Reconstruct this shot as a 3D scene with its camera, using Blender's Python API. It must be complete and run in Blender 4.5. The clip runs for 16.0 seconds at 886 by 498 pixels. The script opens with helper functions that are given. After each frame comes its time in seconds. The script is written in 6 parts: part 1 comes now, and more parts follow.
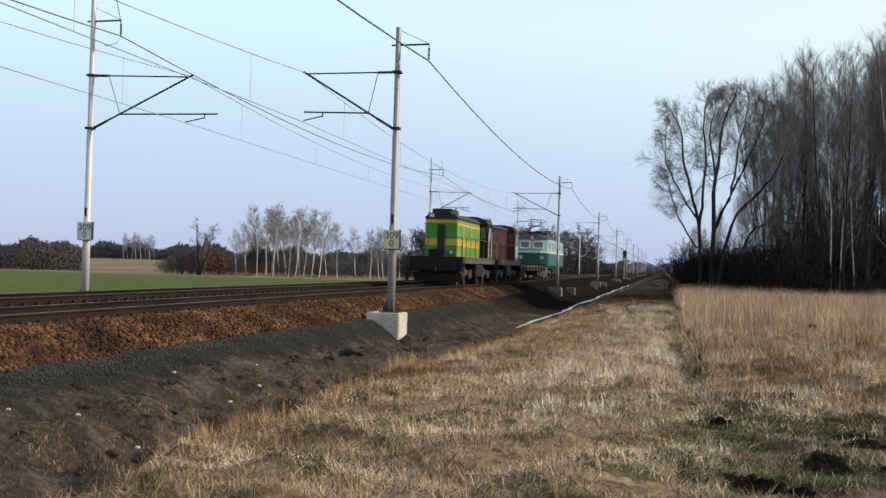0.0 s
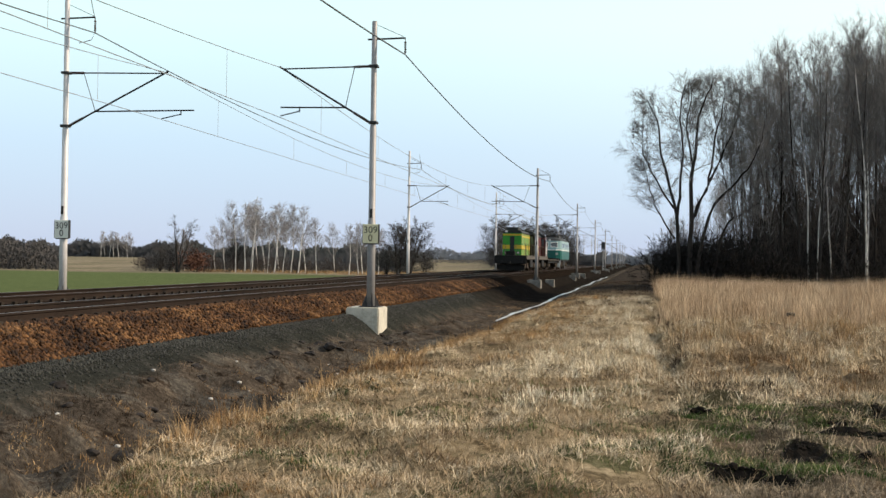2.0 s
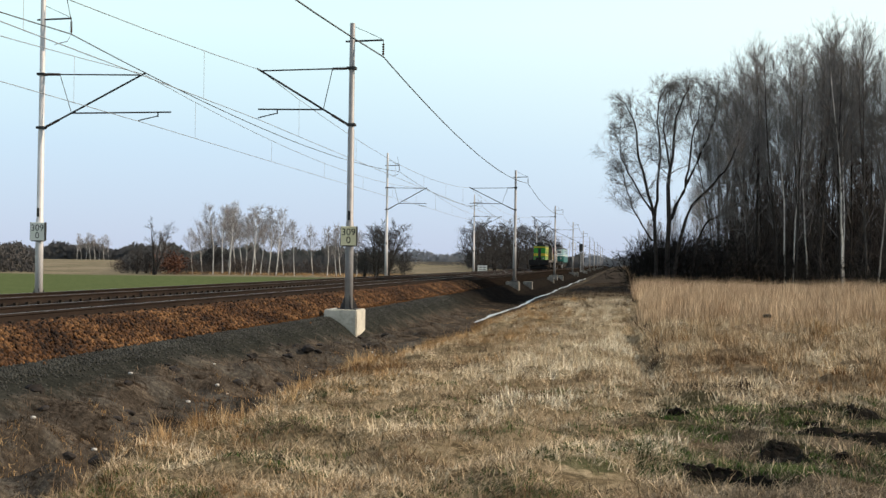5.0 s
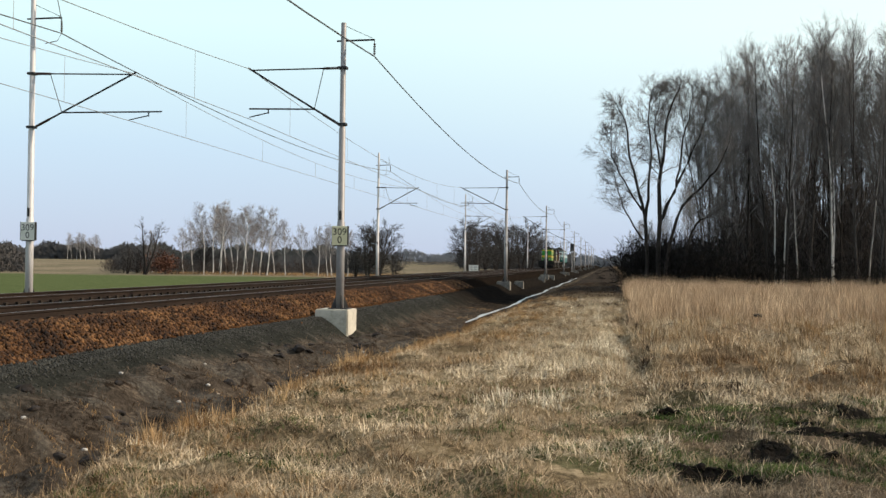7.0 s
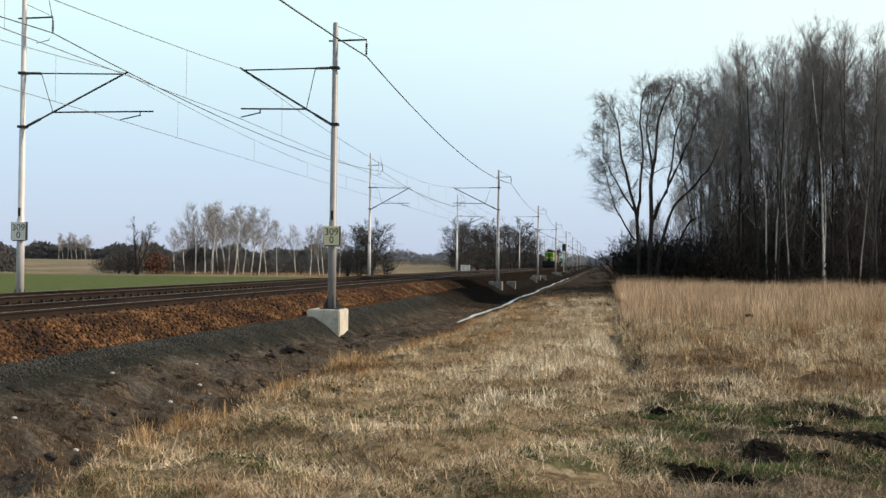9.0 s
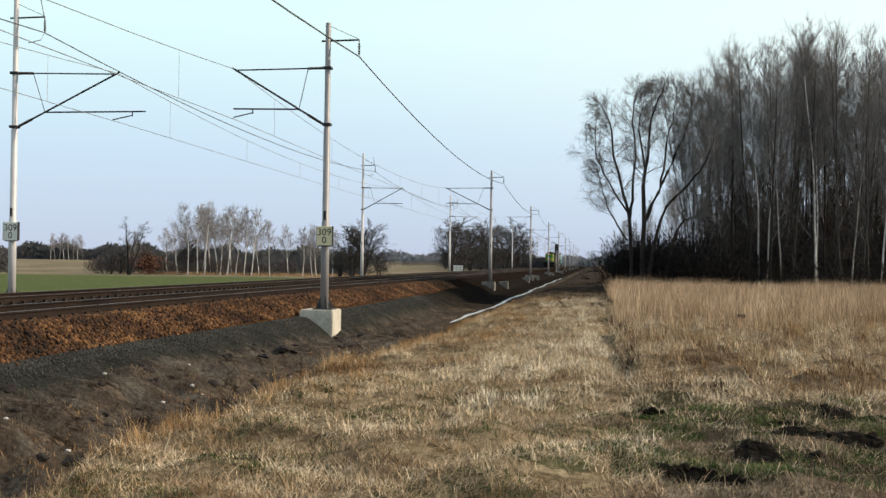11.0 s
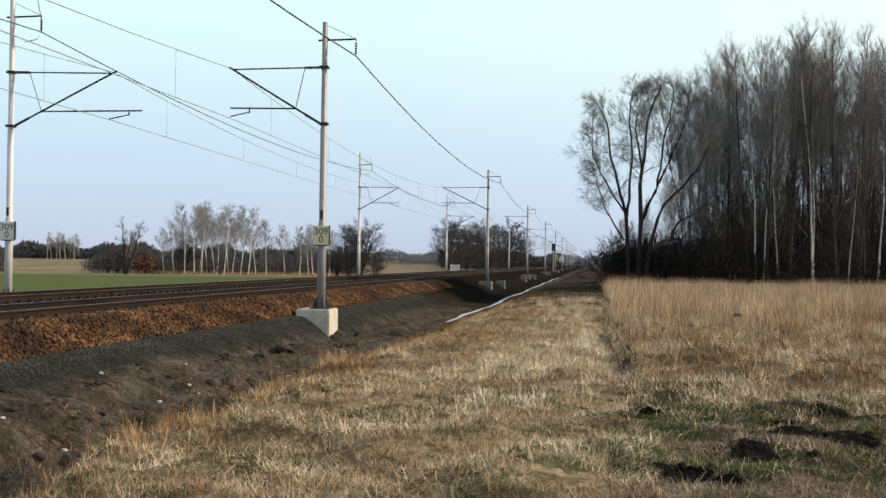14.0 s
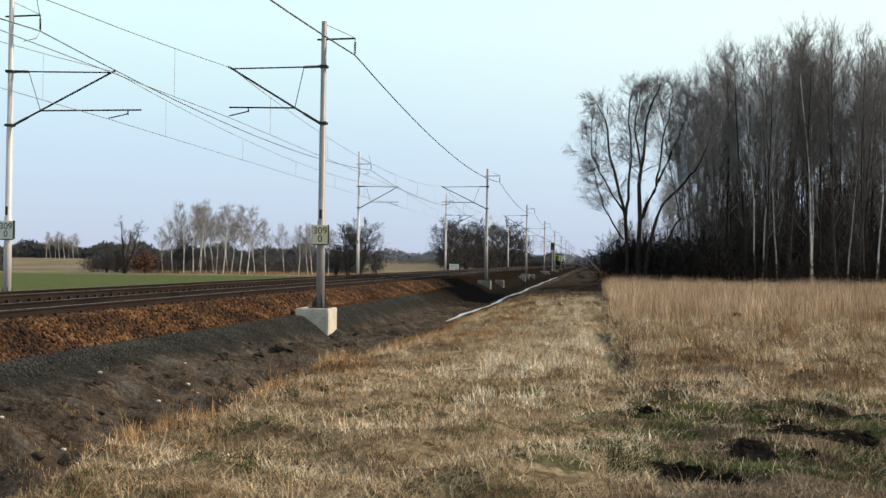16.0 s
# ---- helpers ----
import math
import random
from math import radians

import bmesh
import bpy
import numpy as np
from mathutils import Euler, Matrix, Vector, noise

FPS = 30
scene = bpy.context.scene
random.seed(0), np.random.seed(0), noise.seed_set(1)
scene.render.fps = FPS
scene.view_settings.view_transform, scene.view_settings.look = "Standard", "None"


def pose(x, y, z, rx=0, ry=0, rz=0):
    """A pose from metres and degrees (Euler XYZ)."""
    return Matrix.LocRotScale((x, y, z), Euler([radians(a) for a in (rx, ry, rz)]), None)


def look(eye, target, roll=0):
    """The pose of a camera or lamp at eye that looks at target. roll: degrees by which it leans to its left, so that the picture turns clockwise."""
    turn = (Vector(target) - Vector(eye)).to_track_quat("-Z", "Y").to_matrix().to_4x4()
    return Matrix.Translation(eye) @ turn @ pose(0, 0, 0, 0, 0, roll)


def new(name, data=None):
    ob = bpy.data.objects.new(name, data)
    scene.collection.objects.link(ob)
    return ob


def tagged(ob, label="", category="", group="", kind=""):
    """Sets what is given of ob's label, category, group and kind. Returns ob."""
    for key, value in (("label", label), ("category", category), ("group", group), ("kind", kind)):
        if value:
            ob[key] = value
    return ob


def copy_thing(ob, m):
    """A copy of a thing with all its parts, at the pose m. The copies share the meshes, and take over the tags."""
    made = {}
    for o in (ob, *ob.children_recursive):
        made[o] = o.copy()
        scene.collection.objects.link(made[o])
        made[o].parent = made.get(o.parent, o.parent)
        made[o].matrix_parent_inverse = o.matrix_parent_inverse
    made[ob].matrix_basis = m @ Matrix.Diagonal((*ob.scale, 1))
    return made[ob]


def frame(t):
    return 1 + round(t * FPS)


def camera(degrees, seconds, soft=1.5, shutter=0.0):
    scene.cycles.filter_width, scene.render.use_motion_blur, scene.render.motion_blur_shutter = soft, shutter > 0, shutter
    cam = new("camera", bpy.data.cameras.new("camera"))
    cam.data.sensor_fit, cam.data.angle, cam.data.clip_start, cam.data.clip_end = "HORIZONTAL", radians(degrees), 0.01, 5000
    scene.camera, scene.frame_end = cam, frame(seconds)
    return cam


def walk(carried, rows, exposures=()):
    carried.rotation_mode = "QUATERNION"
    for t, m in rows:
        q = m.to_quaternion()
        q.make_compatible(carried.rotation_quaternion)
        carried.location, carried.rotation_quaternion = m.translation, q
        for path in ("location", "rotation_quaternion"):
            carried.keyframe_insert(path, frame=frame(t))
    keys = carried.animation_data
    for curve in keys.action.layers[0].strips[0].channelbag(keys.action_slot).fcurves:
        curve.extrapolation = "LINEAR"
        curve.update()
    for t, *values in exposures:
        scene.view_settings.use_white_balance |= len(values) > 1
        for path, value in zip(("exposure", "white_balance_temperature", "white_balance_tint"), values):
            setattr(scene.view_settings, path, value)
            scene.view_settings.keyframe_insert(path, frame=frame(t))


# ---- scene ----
# ---------------------------------------------------------------- camera
EYE = (0.0, 0.0, 1.0)
# seconds, turn to the left of the track's direction, tilt, lean (degrees)
PAN = [(0.0, 10.313, 0.769, 1.591), (0.5, 9.892, 0.695, 1.39), (1.0, 9.605, 0.606, 1.16), (1.5, 9.476, 0.543, 0.963),
       (2.0, 9.321, 0.493, 0.832), (2.5, 9.155, 0.503, 0.765), (3.0, 8.966, 0.538, 0.77), (3.5, 8.784, 0.572, 0.757),
       (4.0, 8.608, 0.589, 0.755), (6.5, 7.955, 0.603, 0.78), (7.0, 7.88, 0.60, 0.775), (7.5, 7.80, 0.60, 0.78),
       (8.0, 7.70, 0.60, 0.78), (8.5, 7.605, 0.60, 0.78), (9.0, 7.50, 0.606, 0.775), (11.5, 7.10, 0.627, 0.783),
       (12.0, 7.06, 0.628, 0.79), (12.5, 7.052, 0.624, 0.795), (13.0, 7.05, 0.625, 0.789), (13.5, 7.029, 0.614, 0.783),
       (14.0, 7.009, 0.596, 0.783), (14.5, 6.99, 0.583, 0.784), (15.0, 6.976, 0.575, 0.78), (15.5, 6.968, 0.572, 0.781),
       (16.0, 6.965, 0.563, 0.783)]
# seconds, stops, kelvin, tint: the clip's camera brightens and warms its picture in the first seconds
EXPOSURES = [(0.0, -0.12, 6520, 16), (0.5, -0.05, 6580, 15), (1.0, 0.05, 6740, 12), (1.5, 0.07, 6800, 12), (2.5, 0.05, 6840, 12), (16.0, -0.02, 6860, 12)]


def aim(turn, tilt):
    a, b = radians(turn), radians(tilt)
    return (EYE[0] - math.sin(a) * math.cos(b), EYE[1] + math.cos(a) * math.cos(b), EYE[2] + math.sin(b))


cam = camera(40.0, 16.0, soft=1.45)
walk(cam, [(t, look(EYE, aim(turn, tilt), lean)) for t, turn, tilt, lean in PAN], EXPOSURES)

# ---------------------------------------------------------------- light
SUN_AZIMUTH, SUN_ELEVATION = 86.0, 30.0     # degrees clockwise from the track's direction; height
world = bpy.data.worlds.new("hazy_sky")
scene.world = world
world.use_nodes = True
wn, wl = world.node_tree.nodes, world.node_tree.links
sky = wn.new("ShaderNodeTexSky")
sky.sky_type, sky.sun_disc = "NISHITA", False
sky.sun_elevation, sky.sun_rotation = radians(SUN_ELEVATION), radians(SUN_AZIMUTH)
sky.air_density, sky.dust_density, sky.ozone_density, sky.altitude = 1.0, 0.6, 4.0, 200.0
haze = wn.new("ShaderNodeMix")
haze.data_type = "RGBA"
haze.inputs["Factor"].default_value = 0.9
# the haze is lilac over the horizon and pale cyan higher up
up = wn.new("ShaderNodeSeparateXYZ")
wl.new(wn.new("ShaderNodeTexCoord").outputs["Generated"], up.inputs[0])
veil = wn.new("ShaderNodeValToRGB")
veil.color_ramp.elements[0].position, veil.color_ramp.elements[0].color = 0.0, (0.475, 0.565, 0.76, 1)
veil.color_ramp.elements[1].position, veil.color_ramp.elements[1].color = 0.19, (0.70, 0.965, 0.99, 1)
for at_, tone in ((0.09, (0.545, 0.73, 0.90, 1)), (0.45, (0.62, 0.74, 0.84, 1)), (1.0, (0.36, 0.48, 0.66, 1))):
    veil.color_ramp.elements.new(at_).color = tone
wl.new(up.outputs["Z"], veil.inputs["Fac"])
gain = wn.new("ShaderNodeVectorMath")
gain.operation = "SCALE"
gain.inputs["Scale"].default_value = 10.0
# the haze whitens towards the sun's side
glare = wn.new("ShaderNodeMapRange")
glare.inputs["From Min"].default_value, glare.inputs["From Max"].default_value = -0.35, 0.45
glare.inputs["To Min"].default_value, glare.inputs["To Max"].default_value = 0.0, 0.75
glare.interpolation_type = "SMOOTHSTEP"
wl.new(up.outputs["X"], glare.inputs["Value"])
height = wn.new("ShaderNodeMapRange")
height.inputs["From Min"].default_value, height.inputs["From Max"].default_value = 0.02, 0.17
wl.new(up.outputs["Z"], height.inputs["Value"])
low_sky = wn.new("ShaderNodeMapRange")
low_sky.inputs["From Min"].default_value, low_sky.inputs["From Max"].default_value = 0.7, 0.25
wl.new(up.outputs["Z"], low_sky.inputs["Value"])
share = wn.new("ShaderNodeMath")
share.operation = "MULTIPLY"
wl.new(glare.outputs["Result"], share.inputs[0])
wl.new(height.outputs["Result"], share.inputs[1])
share_low = wn.new("ShaderNodeMath")
share_low.operation = "MULTIPLY"
wl.new(share.outputs[0], share_low.inputs[0])
wl.new(low_sky.outputs["Result"], share_low.inputs[1])
white = wn.new("ShaderNodeMix")
white.data_type = "RGBA"
white.inputs["B"].default_value = (0.90, 1.0, 0.98, 1)
wl.new(share_low.outputs[0], white.inputs["Factor"])
wl.new(veil.outputs["Color"], white.inputs["A"])
wl.new(white.outputs["Result"], gain.inputs[0])
wl.new(gain.outputs[0], haze.inputs["B"])
wl.new(sky.outputs["Color"], haze.inputs["A"])
wl.new(haze.outputs["Result"], wn["Background"].inputs["Color"])
wn["Background"].inputs["Strength"].default_value = 0.115
sun_data = bpy.data.lights.new("sun", "SUN")
sun_data.energy, sun_data.angle, sun_data.color = 5.0, radians(1.5), (1.0, 0.86, 0.68)
sun = new("sun", sun_data)
_a, _e = radians(SUN_AZIMUTH), radians(SUN_ELEVATION)
sun.matrix_world = look((60 * math.sin(_a) * math.cos(_e), 60 * math.cos(_a) * math.cos(_e), 60 * math.sin(_e)), (0, 0, 0))


# ---------------------------------------------------------------- materials
def material(name, colors, rough=0.8, metal=0.0, scale=8.0, big=0.0, bump=0.0, island=0.0, each=0.0, world_space=False, spec=0.3, span=0.32):
    """colors: two or three base colours mixed by noise. scale: grains per metre; big: patches per metre; island, each: spread of brightness
    from piece to piece in one mesh, and from object to object."""
    m = bpy.data.materials.new(name)
    m.use_nodes = True
    n, l = m.node_tree.nodes, m.node_tree.links
    b = n["Principled BSDF"]
    b.inputs["Roughness"].default_value, b.inputs["Metallic"].default_value = rough, metal
    b.inputs["Specular IOR Level"].default_value = spec
    where = n.new("ShaderNodeNewGeometry").outputs["Position"] if world_space else n.new("ShaderNodeTexCoord").outputs["Object"]
    fine = n.new("ShaderNodeTexNoise")
    fine.inputs["Scale"].default_value, fine.inputs["Detail"].default_value, fine.inputs["Roughness"].default_value = scale, 5, 0.65
    l.new(where, fine.inputs["Vector"])
    value = fine.outputs["Fac"]
    if big:
        wide = n.new("ShaderNodeTexNoise")
        wide.inputs["Scale"].default_value, wide.inputs["Detail"].default_value = big, 3
        l.new(where, wide.inputs["Vector"])
        add = n.new("ShaderNodeMath")
        add.operation = "MULTIPLY_ADD"
        add.inputs[1].default_value = 0.55
        half = n.new("ShaderNodeMath")
        half.operation = "MULTIPLY"
        half.inputs[1].default_value = 0.45
        l.new(wide.outputs["Fac"], add.inputs[0])
        l.new(value, half.inputs[0])
        l.new(half.outputs[0], add.inputs[2])
        value = add.outputs[0]
    ramp = n.new("ShaderNodeValToRGB")
    stops = ramp.color_ramp.elements
    for k, c in enumerate(colors):
        at = 0.5 - span / 2 + span * k / max(1, len(colors) - 1)
        e = stops[k] if k < 2 else stops.new(at)
        e.position, e.color = at, (*c, 1)
    if len(colors) > 2:
        for k, c in enumerate(colors):
            stops[k].position, stops[k].color = 0.5 - span / 2 + span * k / (len(colors) - 1), (*c, 1)
    l.new(value, ramp.inputs["Fac"])
    out = ramp.outputs["Color"]
    for amount, source in ((island, "island"), (each, "each")):
        if amount:
            rnd = n.new("ShaderNodeNewGeometry").outputs["Random Per Island"] if source == "island" else n.new("ShaderNodeObjectInfo").outputs["Random"]
            span = n.new("ShaderNodeMapRange")
            span.inputs["To Min"].default_value, span.inputs["To Max"].default_value = 1 - amount, 1 + amount
            l.new(rnd, span.inputs["Value"])
            hsv = n.new("ShaderNodeHueSaturation")
            l.new(span.outputs["Result"], hsv.inputs["Value"])
            l.new(out, hsv.inputs["Color"])
            out = hsv.outputs["Color"]
    l.new(out, b.inputs["Base Color"])
    if bump:
        bn = n.new("ShaderNodeBump")
        bn.inputs["Strength"].default_value, bn.inputs["Distance"].default_value = bump, 0.03
        l.new(fine.outputs["Fac"], bn.inputs["Height"])
        l.new(bn.outputs["Normal"], b.inputs["Normal"])
    return m


PALE_STEEL = material("pale_galvanised_steel", [(0.42, 0.41, 0.41), (0.60, 0.58, 0.57)], 0.5, 0.1, 5, 0.8, 0.05)
STEEL = material("galvanised_steel", [(0.20, 0.195, 0.195), (0.33, 0.32, 0.32)], 0.5, 0.2, 5, 0.8, 0.05)
DARK_STEEL = material("dark_painted_steel", [(0.02, 0.02, 0.022), (0.05, 0.05, 0.05)], 0.6, 0.2, 12)
INSULATOR = material("brown_glazed_insulator", [(0.03, 0.018, 0.014), (0.06, 0.03, 0.02)], 0.25)
WIRE = material("weathered_wire", [(0.07, 0.08, 0.085), (0.12, 0.13, 0.13)], 0.6, 0.3, 3)
THIN_WIRE = material("weathered_copper", [(0.20, 0.22, 0.23), (0.28, 0.30, 0.31)], 0.6, 0.2, 3)
CONCRETE = material("weathered_concrete", [(0.30, 0.28, 0.23), (0.48, 0.45, 0.38), (0.56, 0.53, 0.45)], 0.9, 0, 9, 1.6, 0.3)
# darker grey than the first mast's foundation
DULL_CONCRETE = material("dull_grey_concrete", [(0.10, 0.095, 0.085), (0.19, 0.18, 0.16), (0.30, 0.285, 0.25)], 0.95, 0, 9, 1.6, 0.3)
SIGN_CREAM = material("cream_enamel", [(0.62, 0.56, 0.34), (0.72, 0.66, 0.44)], 0.45, 0, 14, 2)
SIGN_WHITE = material("white_enamel", [(0.62, 0.62, 0.55), (0.74, 0.73, 0.66)], 0.45, 0, 14, 2)
BLACK = material("black_enamel", [(0.012, 0.012, 0.012), (0.03, 0.03, 0.03)], 0.5, 0, 12)
RAIL_RUST = material("rusted_rail_steel", [(0.011, 0.008, 0.007), (0.029, 0.020, 0.015)], 0.9, 0, 14, 0.7, spec=0.08)
RAIL_HEAD = material("polished_rail_head", [(0.10, 0.09, 0.085), (0.2, 0.19, 0.18)], 0.38, 0.8, 6)
SLEEPER = material("stained_concrete_sleeper", [(0.02, 0.016, 0.013), (0.052, 0.042, 0.034)], 0.95, 0, 16, 2.0, 0.2, each=0.25, spec=0.05)
STONE = material("rust_stained_stones", [(0.014, 0.0065, 0.0033), (0.058, 0.026, 0.0095), (0.168, 0.086, 0.035)], 0.95, 0, 5, 0.7, 0, island=0.85, world_space=True)
GREY_STONE = material("grey_gravel_stones", [(0.016, 0.0165, 0.0145), (0.046, 0.046, 0.039)], 0.95, 0, 5, 0.7, 0, island=0.6, world_space=True)
WATER = material("icy_ditch_water", [(0.26, 0.26, 0.25), (0.42, 0.41, 0.39)], 0.3, 0, 1, 0, 0, spec=0.6)
BARK = material("dark_bark", [(0.012, 0.010, 0.009), (0.034, 0.028, 0.024)], 0.95, 0, 7, 0.8, 0.4, each=0.25)
TWIG = material("grey_brown_twigs", [(0.034, 0.027, 0.024), (0.085, 0.07, 0.062)], 0.9, 0, 0.9, 0.25, 0, each=0.25)
WOOD_BARK = material("grey_bark", [(0.026, 0.023, 0.021), (0.085, 0.076, 0.069)], 0.95, 0, 5, 0.6, 0.3, each=0.3)
MID_TWIG = material("hazy_grey_twigs", [(0.033, 0.031, 0.031), (0.072, 0.067, 0.064)], 0.95, 0, 0.6, 0.2, 0, each=0.2)
WOOD_TWIG = material("fine_grey_twigs", [(0.10, 0.096, 0.095), (0.225, 0.212, 0.205)], 0.9, 0, 0.9, 0.25, 0, each=0.25)
# near-black: the thicket's inner shade is put into the twig colour
SHADED_TWIG = material("shade_darkened_twigs", [(0.005, 0.0045, 0.004), (0.017, 0.014, 0.012)], 0.95, 0, 0.8, 0.3, 0, each=0.3)
BIRCH = material("pale_birch_bark", [(0.08, 0.07, 0.062), (0.48, 0.455, 0.42), (0.70, 0.68, 0.64)], 0.85, 0, 5, 1.5, 0.1)
RED_LEAF = material("rusty_dead_leaves", [(0.06, 0.026, 0.016), (0.125, 0.055, 0.033)], 0.9, 0, 2, 0.5, 0, island=0.4)
# crowns beyond the field: haze is painted in by paling the twigs
FAR_TWIG = material("haze_paled_twigs", [(0.19, 0.175, 0.17), (0.30, 0.28, 0.27)], 0.95, 0, 0.6, 0.2, 0, each=0.2)
# distance haze is mixed into this grey base colour
FAR_WOOD = material("haze_greyed_wood", [(0.06, 0.063, 0.066), (0.095, 0.094, 0.095)], 1.0, 0, 0.3, 0.05, 0, island=0.15, spec=0.0)
# the blue-grey is aerial haze painted onto the horizon's trees
HORIZON_WOOD = material("haze_blue_horizon_wood", [(0.15, 0.165, 0.185), (0.18, 0.195, 0.215)], 1.0, 0, 0.3, 0.05, 0, island=0.05, spec=0.0)
EVERGREEN = material("dark_conifer_needles", [(0.035, 0.042, 0.042), (0.06, 0.068, 0.066)], 0.95, 0, 1, 0.2, 0, island=0.4)

PALE_BIRCH = material("white_birch_bark", [(0.16, 0.15, 0.14), (0.62, 0.60, 0.56), (0.74, 0.72, 0.68)], 0.85, 0, 2, 0.7, 0.1)


def even_far_shading(m):
    """Shades all the small pieces of a far wood alike: one fixed normal, up and to the south."""
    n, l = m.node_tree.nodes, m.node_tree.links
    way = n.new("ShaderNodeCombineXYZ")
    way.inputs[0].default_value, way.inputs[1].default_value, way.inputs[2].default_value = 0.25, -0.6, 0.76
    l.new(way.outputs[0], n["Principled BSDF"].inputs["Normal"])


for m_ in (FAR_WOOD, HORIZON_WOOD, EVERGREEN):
    even_far_shading(m_)


def blend_chain(name, layers, scale, bump, distance=0.05):
    """A ground material: layers of (colours, mask) laid over one another; a mask is a list of (axis, from, to, raggedness) ranges along the world's axes."""
    m = bpy.data.materials.new(name)
    m.use_nodes = True
    n, l = m.node_tree.nodes, m.node_tree.links
    b = n["Principled BSDF"]
    b.inputs["Roughness"].default_value, b.inputs["Specular IOR Level"].default_value = 1.0, 0.0
    where = n.new("ShaderNodeNewGeometry").outputs["Position"]
    xyz = n.new("ShaderNodeSeparateXYZ")
    l.new(where, xyz.inputs[0])

    def noise_at(s, detail=6):
        t = n.new("ShaderNodeTexNoise")
        t.inputs["Scale"].default_value, t.inputs["Detail"].default_value, t.inputs["Roughness"].default_value = s, detail, 0.7
        l.new(where, t.inputs["Vector"])
        return t.outputs["Fac"]

    def maths(op, a, c):
        t = n.new("ShaderNodeMath")
        t.operation = op
        for k, v in enumerate((a, c)):
            if isinstance(v, (int, float)):
                t.inputs[k].default_value = v
            else:
                l.new(v, t.inputs[k])
        return t.outputs[0]

    fine, mid, wide = noise_at(scale), noise_at(scale * 0.12), noise_at(0.35)
    grain = maths("ADD", maths("MULTIPLY", fine, 0.5), maths("MULTIPLY", mid, 0.5))
    out = None
    for colors, mask in layers:
        ramp = n.new("ShaderNodeValToRGB")
        for k, c in enumerate(colors):
            e = ramp.color_ramp.elements[k] if k < 2 else ramp.color_ramp.elements.new(0.5)
        for k, c in enumerate(colors):
            e = ramp.color_ramp.elements[k]
            e.position, e.color = 0.36 + 0.28 * k / (len(colors) - 1), (*c, 1)
        l.new(grain, ramp.inputs["Fac"])
        if out is None:
            out = ramp.outputs["Color"]
            continue
        factor = None
        for axis, lo, hi, ragged in mask:
            if axis == "patch":
                f = n.new("ShaderNodeMapRange")
                f.inputs["From Min"].default_value, f.inputs["From Max"].default_value = lo, hi
                l.new(noise_at(ragged, 4), f.inputs["Value"])
                f = f.outputs["Result"]
            else:
                v = xyz.outputs[axis] if axis in "XYZ" else None
                wob = maths("MULTIPLY", maths("SUBTRACT", maths("ADD", wide, mid), 1.0), ragged * 3)
                v = maths("ADD", v, wob)
                f = n.new("ShaderNodeMapRange")
                f.interpolation_type = "SMOOTHSTEP"
                f.inputs["From Min"].default_value, f.inputs["From Max"].default_value = lo, hi
                l.new(v, f.inputs["Value"])
                f = f.outputs["Result"]
            factor = f if factor is None else maths("MULTIPLY", factor, f)
        mix = n.new("ShaderNodeMix")
        mix.data_type = "RGBA"
        l.new(factor, mix.inputs["Factor"])
        l.new(out, mix.inputs["A"])
        l.new(ramp.outputs["Color"], mix.inputs["B"])
        out = mix.outputs["Result"]
    l.new(out, b.inputs["Base Color"])
    bn = n.new("ShaderNodeBump")
    bn.inputs["Strength"].default_value, bn.inputs["Distance"].default_value = bump, distance
    l.new(maths("ADD", fine, mid), bn.inputs["Height"])
    l.new(bn.outputs["Normal"], b.inputs["Normal"])
    return m


